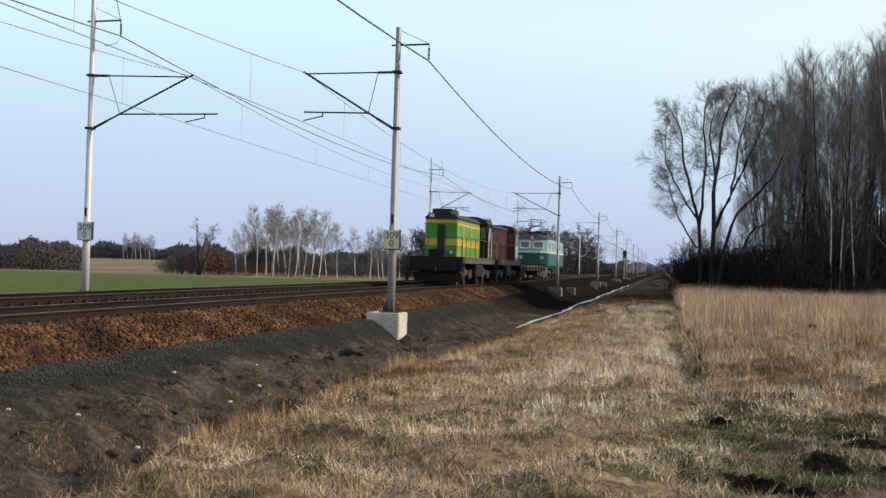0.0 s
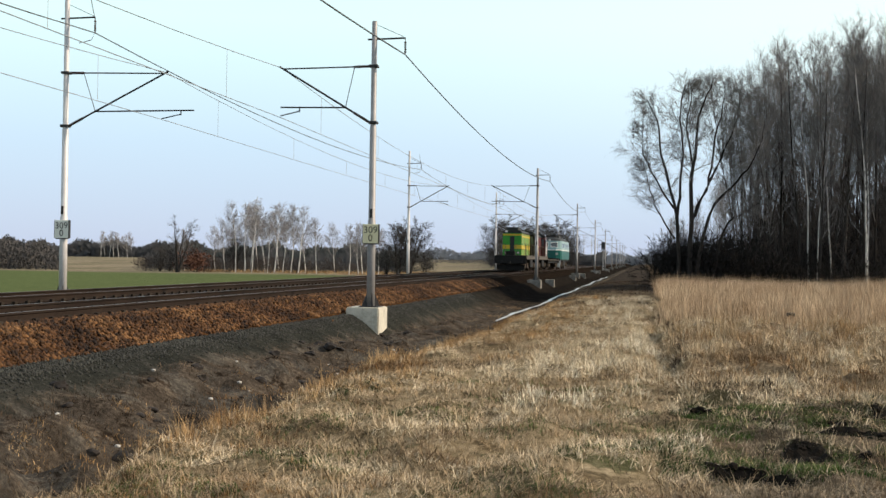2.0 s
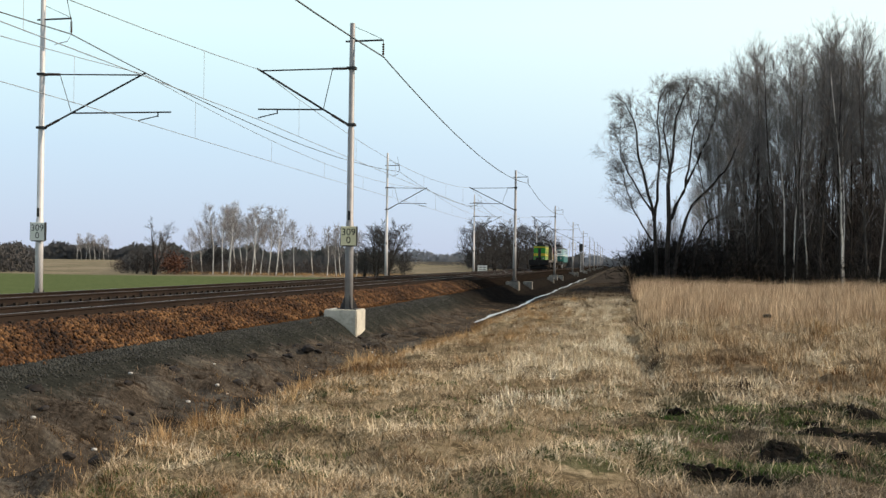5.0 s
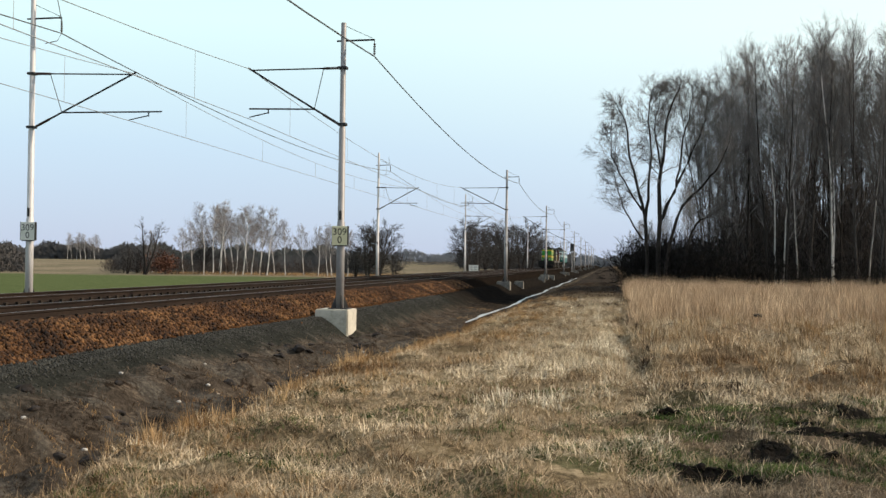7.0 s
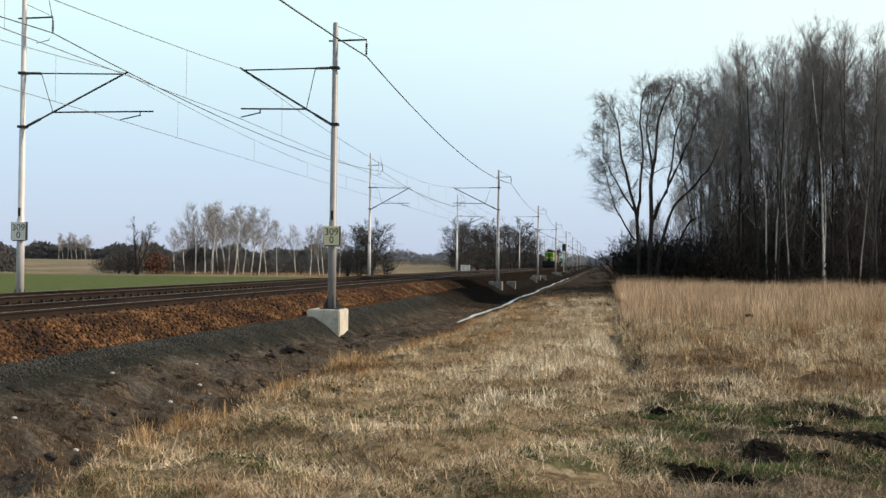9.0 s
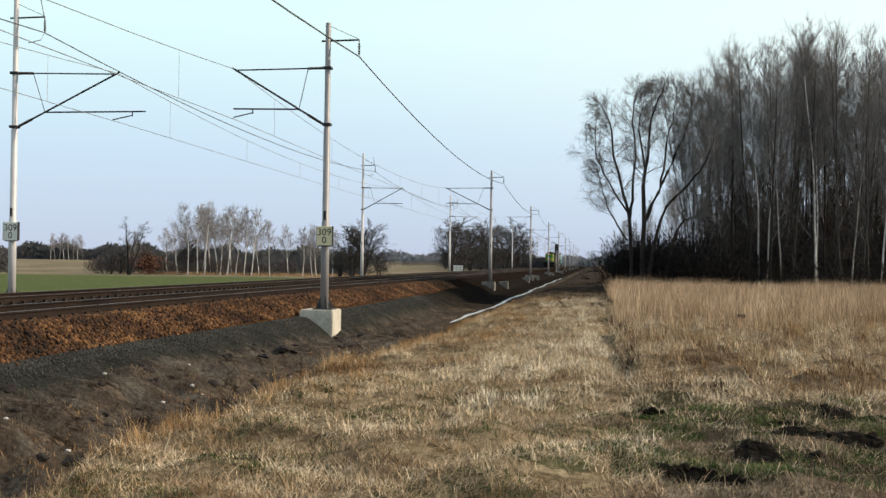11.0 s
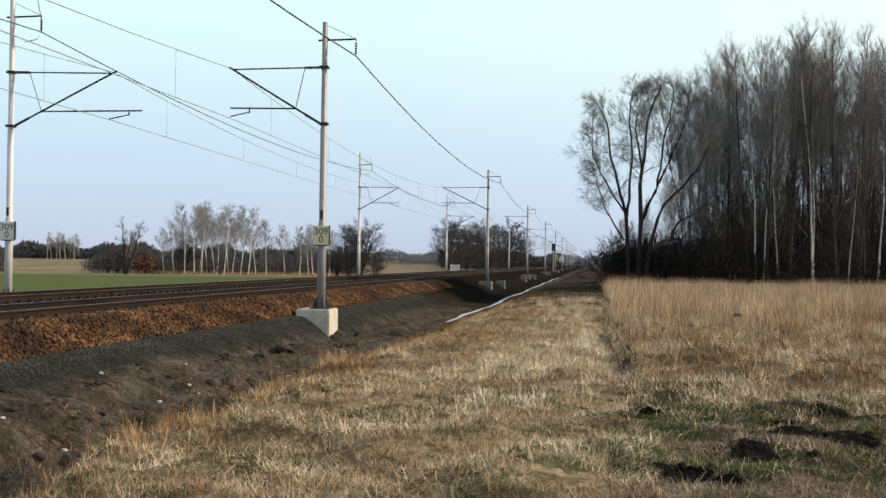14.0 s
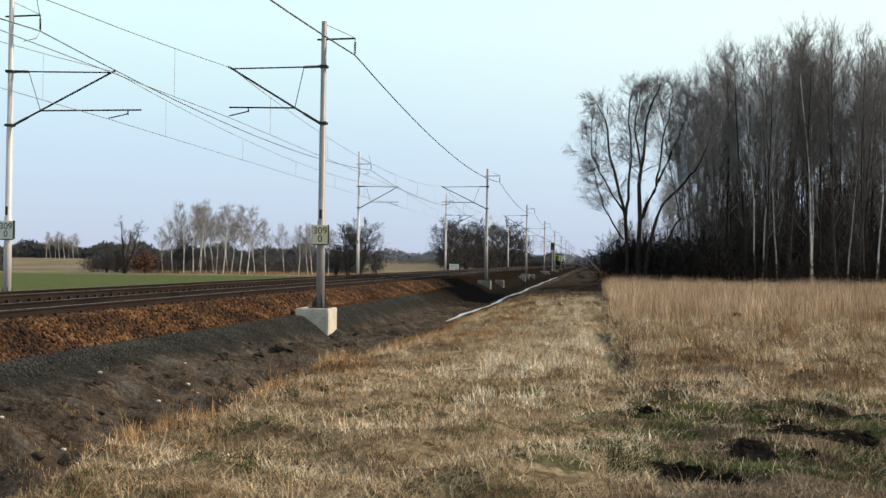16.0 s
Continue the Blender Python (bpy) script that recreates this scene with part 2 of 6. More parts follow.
STRAW = [(0.085, 0.062, 0.036), (0.21, 0.16, 0.096), (0.38, 0.30, 0.195)]
GROUND = blend_chain("meadow_and_field_ground", [
    (STRAW, None),
    ([(0.05, 0.037, 0.022), (0.13, 0.096, 0.056), (0.25, 0.19, 0.115)], [("patch", 0.47, 0.58, 0.9)]),
    ([(0.03, 0.024, 0.014), (0.075, 0.058, 0.034), (0.16, 0.12, 0.072)], [("patch", 0.55, 0.63, 3.4)]),
    ([(0.03, 0.03, 0.016), (0.08, 0.078, 0.040), (0.17, 0.145, 0.085)], [("patch", 0.53, 0.62, 1.9), ("X", -4.2, -3.6, 0.3), ("Y", 15.0, 11.5, 0.6)]),
    ([(0.03, 0.024, 0.016), (0.08, 0.062, 0.042), (0.17, 0.13, 0.09)], [("X", 0.4, 1.0, 0.3), ("Y", 17.0, 13.5, 0.5), ("Y", 3.0, 6.5, 0.8)]),
    ([(0.010, 0.013, 0.006), (0.024, 0.034, 0.011), (0.06, 0.062, 0.026)], [("patch", 0.44, 0.53, 1.1), ("X", 0.0, 0.7, 0.3), ("Y", 15.5, 14.0, 0.5), ("Y", 9.6, 10.6, 0.3)]),
    ([(0.045, 0.033, 0.02), (0.13, 0.094, 0.058), (0.26, 0.195, 0.125)], [("X", 0.5, 0.9, 0.1), ("Y", 15.0, 17.0, 0.6)]),
    ([(0.02, 0.0165, 0.013), (0.056, 0.045, 0.035), (0.14, 0.112, 0.084)], [("X", -4.0, -4.6, 0.25)]),
    ([(0.018, 0.017, 0.015), (0.056, 0.05, 0.042), (0.135, 0.118, 0.096)], [("X", -4.2, -4.7, 0.2), ("patch", 0.47, 0.58, 1.3)]),
    ([(0.008, 0.006, 0.005), (0.02, 0.015, 0.011), (0.05, 0.036, 0.026)], [("X", -4.5, -4.9, 0.2), ("patch", 0.56, 0.64, 2.1)]),
    ([(0.012, 0.013, 0.011), (0.026, 0.027, 0.023), (0.05, 0.048, 0.042)], [("X", -7.3, -7.9, 0.3)]),
    ([(0.005, 0.0045, 0.004), (0.012, 0.0105, 0.009), (0.03, 0.025, 0.02)], [("X", -5.5, -6.1, 0.3), ("Y", 50, 72, 3.0)]),
    ([(0.018, 0.015, 0.012), (0.04, 0.033, 0.027), (0.085, 0.068, 0.052)], [("X", -4.3, -3.4, 0.3), ("X", 1.4, 0.6, 0.2), ("Y", 54, 72, 2.0)]),
    ([(0.12, 0.098, 0.066), (0.21, 0.175, 0.122), (0.30, 0.255, 0.18)], [("X", -19.0, -19.8, 0.4)]),
    ([(0.085, 0.075, 0.048), (0.15, 0.13, 0.085), (0.22, 0.19, 0.13)], [("X", -20.3, -20.8, 0.3), ("patch", 0.44, 0.58, 0.05)]),
    ([(0.06, 0.078, 0.03), (0.085, 0.108, 0.045), (0.125, 0.147, 0.068)], [("X", -20.3, -20.8, 0.3), ("Y", 142, 134, 2.0)]),
], 14, 0.8)
BALLAST = blend_chain("rust_stained_ballast", [
    ([(0.004, 0.0034, 0.0028), (0.011, 0.0085, 0.0066), (0.03, 0.022, 0.016)], None),
    ([(0.012, 0.006, 0.0035), (0.045, 0.022, 0.010), (0.12, 0.062, 0.028)], [("X", -10.1, -9.6, 0.1), ("Y", 78, 58, 2.0)]),
], 26, 1.0, 0.03)


# ---------------------------------------------------------------- mesh helpers
def part(name, bm, mat, parent=None, label="", smooth=False):
    """Link a bmesh as one mesh object, under a thing or a part if given."""
    me = bpy.data.meshes.new(name)
    bmesh.ops.recalc_face_normals(bm, faces=bm.faces[:])
    bm.to_mesh(me)
    bm.free()
    me.materials.append(mat)
    if smooth:
        me.polygons.foreach_set("use_smooth", [True] * len(me.polygons))
    ob = new(name, me)
    if parent:
        ob.parent = parent
    return tagged(ob, label)


def arrays(name, verts, faces, mat, parent=None, smooth=False):
    me = bpy.data.meshes.new(name)
    me.from_pydata(verts, [], faces)
    me.materials.append(mat)
    if smooth:
        me.polygons.foreach_set("use_smooth", [True] * len(me.polygons))
    ob = new(name, me)
    if parent:
        ob.parent = parent
    return ob


def soup(name, verts, tris, mat, parent=None):
    """A mesh from big numpy arrays of corners and triangles."""
    me = bpy.data.meshes.new(name)
    nv, nf = len(verts), len(tris)
    me.vertices.add(nv)
    me.vertices.foreach_set("co", np.ascontiguousarray(verts, dtype=np.float32).ravel())
    me.loops.add(nf * 3)
    me.loops.foreach_set("vertex_index", np.ascontiguousarray(tris, dtype=np.int32).ravel())
    me.polygons.add(nf)
    me.polygons.foreach_set("loop_start", np.arange(nf, dtype=np.int32) * 3)
    me.update(calc_edges=True)
    me.materials.append(mat)
    ob = new(name, me)
    if parent:
        ob.parent = parent
    return ob


def empty(name, m=None, **tags):
    ob = new(name)
    ob.empty_display_size = 0.3
    if m:
        ob.matrix_basis = m
    return tagged(ob, **tags)


def box(bm, x0, x1, y0, y1, z0, z1, bevel=0.0):
    r = bmesh.ops.create_cube(bm, size=1)
    vs = r["verts"]
    for v in vs:
        v.co = Vector(((x0 + x1) / 2 + v.co.x * (x1 - x0), (y0 + y1) / 2 + v.co.y * (y1 - y0), (z0 + z1) / 2 + v.co.z * (z1 - z0)))
    if bevel:
        edges = list({e for v in vs for e in v.link_edges})
        bmesh.ops.bevel(bm, geom=edges, offset=bevel, segments=2, affect="EDGES", profile=0.5)
    return bm


def boxes(*specs, bevel=0.0):
    bm = bmesh.new()
    for s in specs:
        box(bm, *s, bevel=bevel)
    return bm


def rod(bm, a, b, r0, r1=None, sides=8):
    """A round bar from a to b."""
    a, b = Vector(a), Vector(b)
    d = b - a
    r = bmesh.ops.create_cone(bm, cap_ends=True, segments=sides, radius1=r0, radius2=r0 if r1 is None else r1, depth=d.length)
    m = Matrix.Translation((a + b) / 2) @ d.to_track_quat("Z", "Y").to_matrix().to_4x4()
    bmesh.ops.transform(bm, matrix=m, verts=r["verts"])
    return bm


def rods(*specs, sides=8):
    bm = bmesh.new()
    for s in specs:
        rod(bm, *s, sides=sides)
    return bm


def prism(outline, axis, lo, hi):
    """An outline of (u, v) pulled along an axis: 'y' takes (x, z), 'x' takes (y, z), 'z' takes (x, y)."""
    bm = bmesh.new()

    def place(u, v, w):
        return (u, w, v) if axis == "y" else (w, u, v) if axis == "x" else (u, v, w)
    low = [bm.verts.new(place(u, v, lo)) for u, v in outline]
    high = [bm.verts.new(place(u, v, hi)) for u, v in outline]
    bm.faces.new(low)
    bm.faces.new(high[::-1])
    for k in range(len(outline)):
        j = (k + 1) % len(outline)
        bm.faces.new((low[k], high[k], high[j], low[j]))
    return bm


def lathe(profile, sides=20):
    """A turned shape round z from (radius, height) pairs."""
    bm = bmesh.new()
    rings = []
    for r, z in profile:
        rings.append([bm.verts.new((r * math.cos(2 * math.pi * k / sides), r * math.sin(2 * math.pi * k / sides), z)) for k in range(sides)])
    for a, b in zip(rings, rings[1:]):
        for k in range(sides):
            bm.faces.new((a[k], a[(k + 1) % sides], b[(k + 1) % sides], b[k]))
    bm.faces.new(rings[0][::-1])
    bm.faces.new(rings[-1])
    return bm


def tube(points, radius, sides=4):
    """Corners and faces of a thin tube along points; radius a number or one for each point."""
    pts = [Vector(p) for p in points]
    verts, faces = [], []
    for k, p in enumerate(pts):
        d = (pts[min(k + 1, len(pts) - 1)] - pts[max(k - 1, 0)]).normalized()
        u = d.cross(Vector((0.31, 0.17, 0.94)) if abs(d.z) < 0.9 else Vector((1, 0.2, 0))).normalized()
        v = d.cross(u)
        r = radius[k] if isinstance(radius, (list, tuple)) else radius
        for s in range(sides):
            a = 2 * math.pi * s / sides
            verts.append(p + u * (r * math.cos(a)) + v * (r * math.sin(a)))
    for k in range(len(pts) - 1):
        for s in range(sides):
            i, j = k * sides + s, k * sides + (s + 1) % sides
            faces.append((i, j, j + sides, i + sides))
    return verts, faces


class Bundle:
    """Many tubes gathered into one mesh."""

    def __init__(self):
        self.verts, self.faces = [], []

    def add(self, points, radius, sides=4):
        v, f = tube(points, radius, sides)
        n = len(self.verts)
        self.verts += v
        self.faces += [tuple(i + n for i in q) for q in f]

    def ribbon(self, points, widths, across):
        """A twig too thin to show its roundness: a narrow strip."""
        n = len(self.verts)
        last = len(points) - 1
        for p, w in zip(points[:-1], widths):
            self.verts += [p - across * w, p + across * w]
        self.verts.append(points[-1])
        for k in range(last - 1):
            i = n + 2 * k
            self.faces.append((i, i + 1, i + 3, i + 2))
        i = n + 2 * (last - 1)
        self.faces.append((i, i + 1, i + 2))

    def mesh(self, name, mat, parent=None, smooth=False):
        return arrays(name, [tuple(v) for v in self.verts], self.faces, mat, parent, smooth)


# ---------------------------------------------------------------- the ground
rng = np.random.default_rng(7)
WAVES = [(rng.uniform(0.25, 3.2), rng.uniform(0, 6.28), rng.uniform(0, 6.28)) for _ in range(26)]
PROFILE_X = [-4000, -60, -24, -20.5, -18.9, -8.5, -8.2, -7.4, -5.9, -5.1, -4.4, -3.9, -2.5, 0, 1, 30, 4000]
PROFILE_Z = [-1.3, -1.1, -1.0, -0.92, -0.62, -0.62, -0.66, -0.92, -1.40, -1.46, -0.86, -0.74, -0.68, -0.66, -0.68, -0.72, -1.3]
PROFILE_FAR = [-1.3, -1.1, -1.0, -0.92, -0.62, -0.68, -0.82, -1.30, -1.44, -1.46, -1.22, -0.98, -0.75, -0.68, -0.68, -0.72, -1.3]


def rough(x, y):
    z = np.zeros_like(x)
    for w, a, p in WAVES:
        z = z + np.sin(x * w * math.cos(a) + y * w * math.sin(a) + p) / (0.6 + w)
    return z / 9.0


BUMPS = [(rng.uniform(3.5, 9.0), rng.uniform(0, 6.28), rng.uniform(0, 6.28)) for _ in range(16)]


def hummocks(x, y):
    z = np.zeros_like(x)
    for w, a, p in BUMPS:
        z = z + np.sin(x * w * math.cos(a) + y * w * math.sin(a) + p) / (1 + 0.25 * w)
    return 0.042 * z / 1.5


# muddy hollows with a churned bank behind each, in the wet corner of the meadow: place, half width, half length, depth
HOLLOWS = ((1.85, 12.1, 0.42, 0.24, 0.13), (1.41, 11.0, 0.24, 0.26, 0.12), (0.74, 9.75, 0.26, 0.20, 0.12), (1.0, 9.45, 0.20, 0.12, 0.09), (2.45, 11.9, 0.34, 0.18, 0.10),
           (2.80, 14.1, 0.32, 0.34, 0.12), (0.62, 13.3, 0.24, 0.16, 0.06), (2.0, 10.9, 0.18, 0.16, 0.07), (0.97, 15.9, 0.16, 0.30, 0.07), (1.25, 13.2, 0.16, 0.14, 0.07), (2.1, 13.1, 0.2, 0.12, 0.07))


def ground_z(x, y):
    x, y = np.asarray(x, dtype=float), np.asarray(y, dtype=float)
    far = np.clip((y - 21) / 13, 0, 1)
    z = np.interp(x, PROFILE_X, PROFILE_Z) * (1 - far) + np.interp(x, PROFILE_X, PROFILE_FAR) * far
    loose = np.clip((x + 8.2) / 1.5, 0, 1) * 0.20 + np.clip((-20 - x) / 3, 0, 1) * 0.15
    z = z + rough(x, y) * loose * np.clip(1.5 - np.abs(x) / 60, 0.2, 1)
    furrow = np.exp(-((x - 0.35 - 0.1 * np.sin(y * 0.4)) / 0.22) ** 2) * np.clip((y - 15) / 4, 0, 1) * np.clip((48 - y) / 8, 0, 1)
    z = z + hummocks(x, y) * np.clip((x + 8.0) / 1.0, 0, 1) * np.clip((60 - y) / 20, 0, 1) * np.where(x < -4.6, 2.3, np.where((x > 0.6) & (y > 18) & (y < 40), 1.8, 1.0))
    scoop = np.exp(-(((x + 7.5) / 0.6) ** 2 + ((y - 35.4) / 1.1) ** 2))
    for px, py, rx, ry, deep in HOLLOWS:
        z = z - 0.7 * deep * np.exp(-(((x - px) / rx) ** 2 + ((y - py) / ry) ** 2) ** 2)
        z = z + 0.5 * deep * np.exp(-(((x - px) / (1.1 * rx)) ** 2 + ((y - py - 1.3 * ry) / (0.75 * ry)) ** 2) ** 2)
    # the country beyond the line rises gently
    z = z + 1.9 * np.clip((y - 170) / 330, 0, 1) * np.clip((-24 - x) / 20, 0, 1)
    return z - 0.16 * furrow - 0.14 * scoop


def steps(parts):
    out = []
    for a, b, s in parts:
        out += list(np.arange(a, b, s))
    return np.array(out)


gx = np.concatenate([[-4000, -1500, -700, -400, -250, -180, -130, -100, -80, -65, -52, -42, -34, -28], steps([(-24, -18, 0.6), (-18, -9, 1.5), (-9, -0.2, 0.16), (-0.2, 3.6, 0.07), (3.6, 6, 0.16), (6, 16, 0.4), (16, 40, 1.5)]),
                     [42, 50, 65, 90, 140, 250, 600, 1500, 4000]])
gy = np.concatenate([[-300, -120, -60, -30, -15], steps([(-8, 6, 1.0), (6, 9, 0.2), (9, 15, 0.08), (15, 40, 0.2), (40, 80, 0.6), (80, 200, 3)]), [200, 220, 250, 300, 380, 500, 800, 1400, 2500, 4500]])
GX, GY = np.meshgrid(gx, gy)
GZ = ground_z(GX, GY)
nx, ny = len(gx), len(gy)
idx = np.arange(nx * ny).reshape(ny, nx)
quad = np.stack([idx[:-1, :-1], idx[:-1, 1:], idx[1:, 1:], idx[1:, :-1]], -1).reshape(-1, 4)
tris = np.concatenate([quad[:, [0, 1, 2]], quad[:, [0, 2, 3]]])
ground = soup("ground", np.stack([GX, GY, GZ], -1).reshape(-1, 3), tris, GROUND)
ground.data.polygons.foreach_set("use_smooth", [True] * len(ground.data.polygons))
tagged(ground, "dry straw meadow, gravel slope, ditch and green field", "ground", kind="structure")

# water standing in the ditch
wv, wf = [], []
ys = [47 + 1.5 * k for k in range(100)]
for k, y in enumerate(ys):
    w = 0.085 + 0.03 * math.sin(y * 0.37) + 0.025 * math.sin(y * 1.3)
    c = -5.5 + 0.12 * math.sin(y * 0.21) + 0.04 * math.sin(y * 0.9)
    wv += [(c - w, y, -1.35), (c + w, y, -1.35)]
    if k:
        wf.append((2 * k - 2, 2 * k - 1, 2 * k + 1, 2 * k))
water = arrays("water", wv, wf, WATER)
tagged(water, "narrow strip of pale icy water in a ditch", "water", kind="structure")

# ---------------------------------------------------------------- the railway
TRACKS = (-11.2, -15.2)
bx = np.array([-18.9, -18.3, -17.6, -17.2, -16.6, -16.0, -15.2, -14.4, -13.8, -13.2, -12.6, -12.0, -11.2, -10.4, -9.95, -9.75, -9.5, -9.25, -9.05, -8.88, -8.7, -8.5])
bz = np.array([-0.68, -0.45, -0.24, -0.2, -0.2, -0.2, -0.2, -0.2, -0.2, -0.26, -0.2, -0.2, -0.2, -0.2, -0.2, -0.2, -0.31, -0.43, -0.54, -0.62, -0.70, -0.85])
by = np.concatenate([steps([(-60, 8, 4), (8, 60, 0.25), (60, 120, 1)]), [120, 140, 170, 220, 300, 450, 700, 1100]])
BX, BY = np.meshgrid(bx, by)
BZ = np.broadcast_to(bz, BX.shape) + rng.normal(0, 0.018, BX.shape)
idx = np.arange(BX.size).reshape(BX.shape)
quad = np.stack([idx[:-1, :-1], idx[:-1, 1:], idx[1:, 1:], idx[1:, :-1]], -1).reshape(-1, 4)
ballast = soup("ballast_bed", np.stack([BX, BY, BZ], -1).reshape(-1, 3), np.concatenate([quad[:, [0, 1, 2]], quad[:, [0, 2, 3]]]), BALLAST)
tagged(ballast, "rust-brown crushed stone ballast bed under two tracks", "ballast", kind="structure")

OCT = np.array([(1, 0, 0), (-1, 0, 0), (0, 1, 0), (0, -1, 0), (0, 0, 1), (0, 0, -1)], dtype=float)
OCT_F = np.array([(0, 2, 4), (2, 1, 4), (1, 3, 4), (3, 0, 4), (2, 0, 5), (1, 2, 5), (3, 1, 5), (0, 3, 5)])


def stones(name, x, y, z, lo, hi, mat):
    n = len(x)
    size = rng.uniform(lo, hi, (n, 1, 1)) * rng.uniform(0.6, 1.25, (n, 6, 1))
    v = OCT[None] * size
    a = rng.uniform(0, 6.28, n)
    t = rng.uniform(-0.7, 0.7, n)
    vx = v[..., 0] * np.cos(a)[:, None] - v[..., 1] * np.sin(a)[:, None]
    vy = v[..., 0] * np.sin(a)[:, None] + v[..., 1] * np.cos(a)[:, None]
    vz = v[..., 2] * np.cos(t)[:, None] + vx * np.sin(t)[:, None]
    V = np.stack([vx + x[:, None], vy + y[:, None], vz + z[:, None]], -1).reshape(-1, 3)
    F = (OCT_F[None] + (np.arange(n) * 6)[:, None, None]).reshape(-1, 3)
    return soup(name, V, F, mat)


n = 29000
sy = 13 + 65 * rng.random(n) ** 1.6
sx = rng.uniform(-10.4, -8.86, n) + np.where(rng.random(n) < 0.05, rng.exponential(0.12, n), 0)
ok = ~((np.abs(sy - 35.8) < 1.1) & (sx > -8.75))
sx, sy = sx[ok], sy[ok]
n = len(sx)
st = stones("ballast_stones", sx, sy, np.maximum(np.interp(sx, bx, bz), ground_z(sx, sy)) + rng.uniform(-0.01, 0.035, n), 0.022, 0.062, STONE)
tagged(st, "loose rust-stained crushed stones along the track edge", "gravel", kind="stuff")
n = 16000
sy = 12 + 48 * rng.random(n) ** 1.3
sx = -8.95 + 0.6 * rng.random(n) + np.abs(rng.normal(0, 0.3, n))
st = stones("slope_gravel", sx, sy, ground_z(sx, sy) + 0.005, 0.012, 0.032, GREY_STONE)
tagged(st, "fine dark grey gravel on the embankment slope", "gravel", kind="stuff")

RAIL = [(-0.07, -0.172), (0.07, -0.172), (0.07, -0.16), (0.012, -0.14), (0.009, -0.05), (0.036, -0.035), (0.036, -0.006), (0.026, 0.0),
        (-0.026, 0.0), (-0.036, -0.006), (-0.036, -0.035), (-0.009, -0.05), (-0.012, -0.14), (-0.07, -0.16)]
sleeper_bm = prism([(-1.3, -0.36), (1.3, -0.36), (1.3, -0.21), (1.22, -0.185), (0.45, -0.185), (0.3, -0.215), (-0.3, -0.215), (-0.45, -0.185), (-1.22, -0.185), (-1.3, -0.21)], "y", -0.13, 0.13)
for s in (-0.7535, 0.7535):
    for k in (-0.125, 0.125):
        box(sleeper_bm, s + k - 0.035, s + k + 0.035, -0.06, 0.06, -0.19, -0.115)
tracks = []
for cx in TRACKS:
    track = empty("railway_track", pose(cx, 0, 0), label="rusty steel rails on stained concrete sleepers in ballast", category="railway track", group="parallel tracks", kind="structure")
    for s in (-0.7535, 0.7535):
        part("rail", prism([(u + s, v) for u, v in RAIL], "y", -60, 1000), RAIL_RUST, track)
        part("rail_head", boxes((s - 0.022, s + 0.022, -60, 1000, 0.0, 0.003)), RAIL_HEAD, track, "worn shiny running surface")
    tracks.append(track)

# ---------------------------------------------------------------- overhead line
NEAR_X, FAR_X, SPAN, FIRST = -8.06, -18.26, 57.9, 35.8
CONTACT, COUNT = 5.25, 10


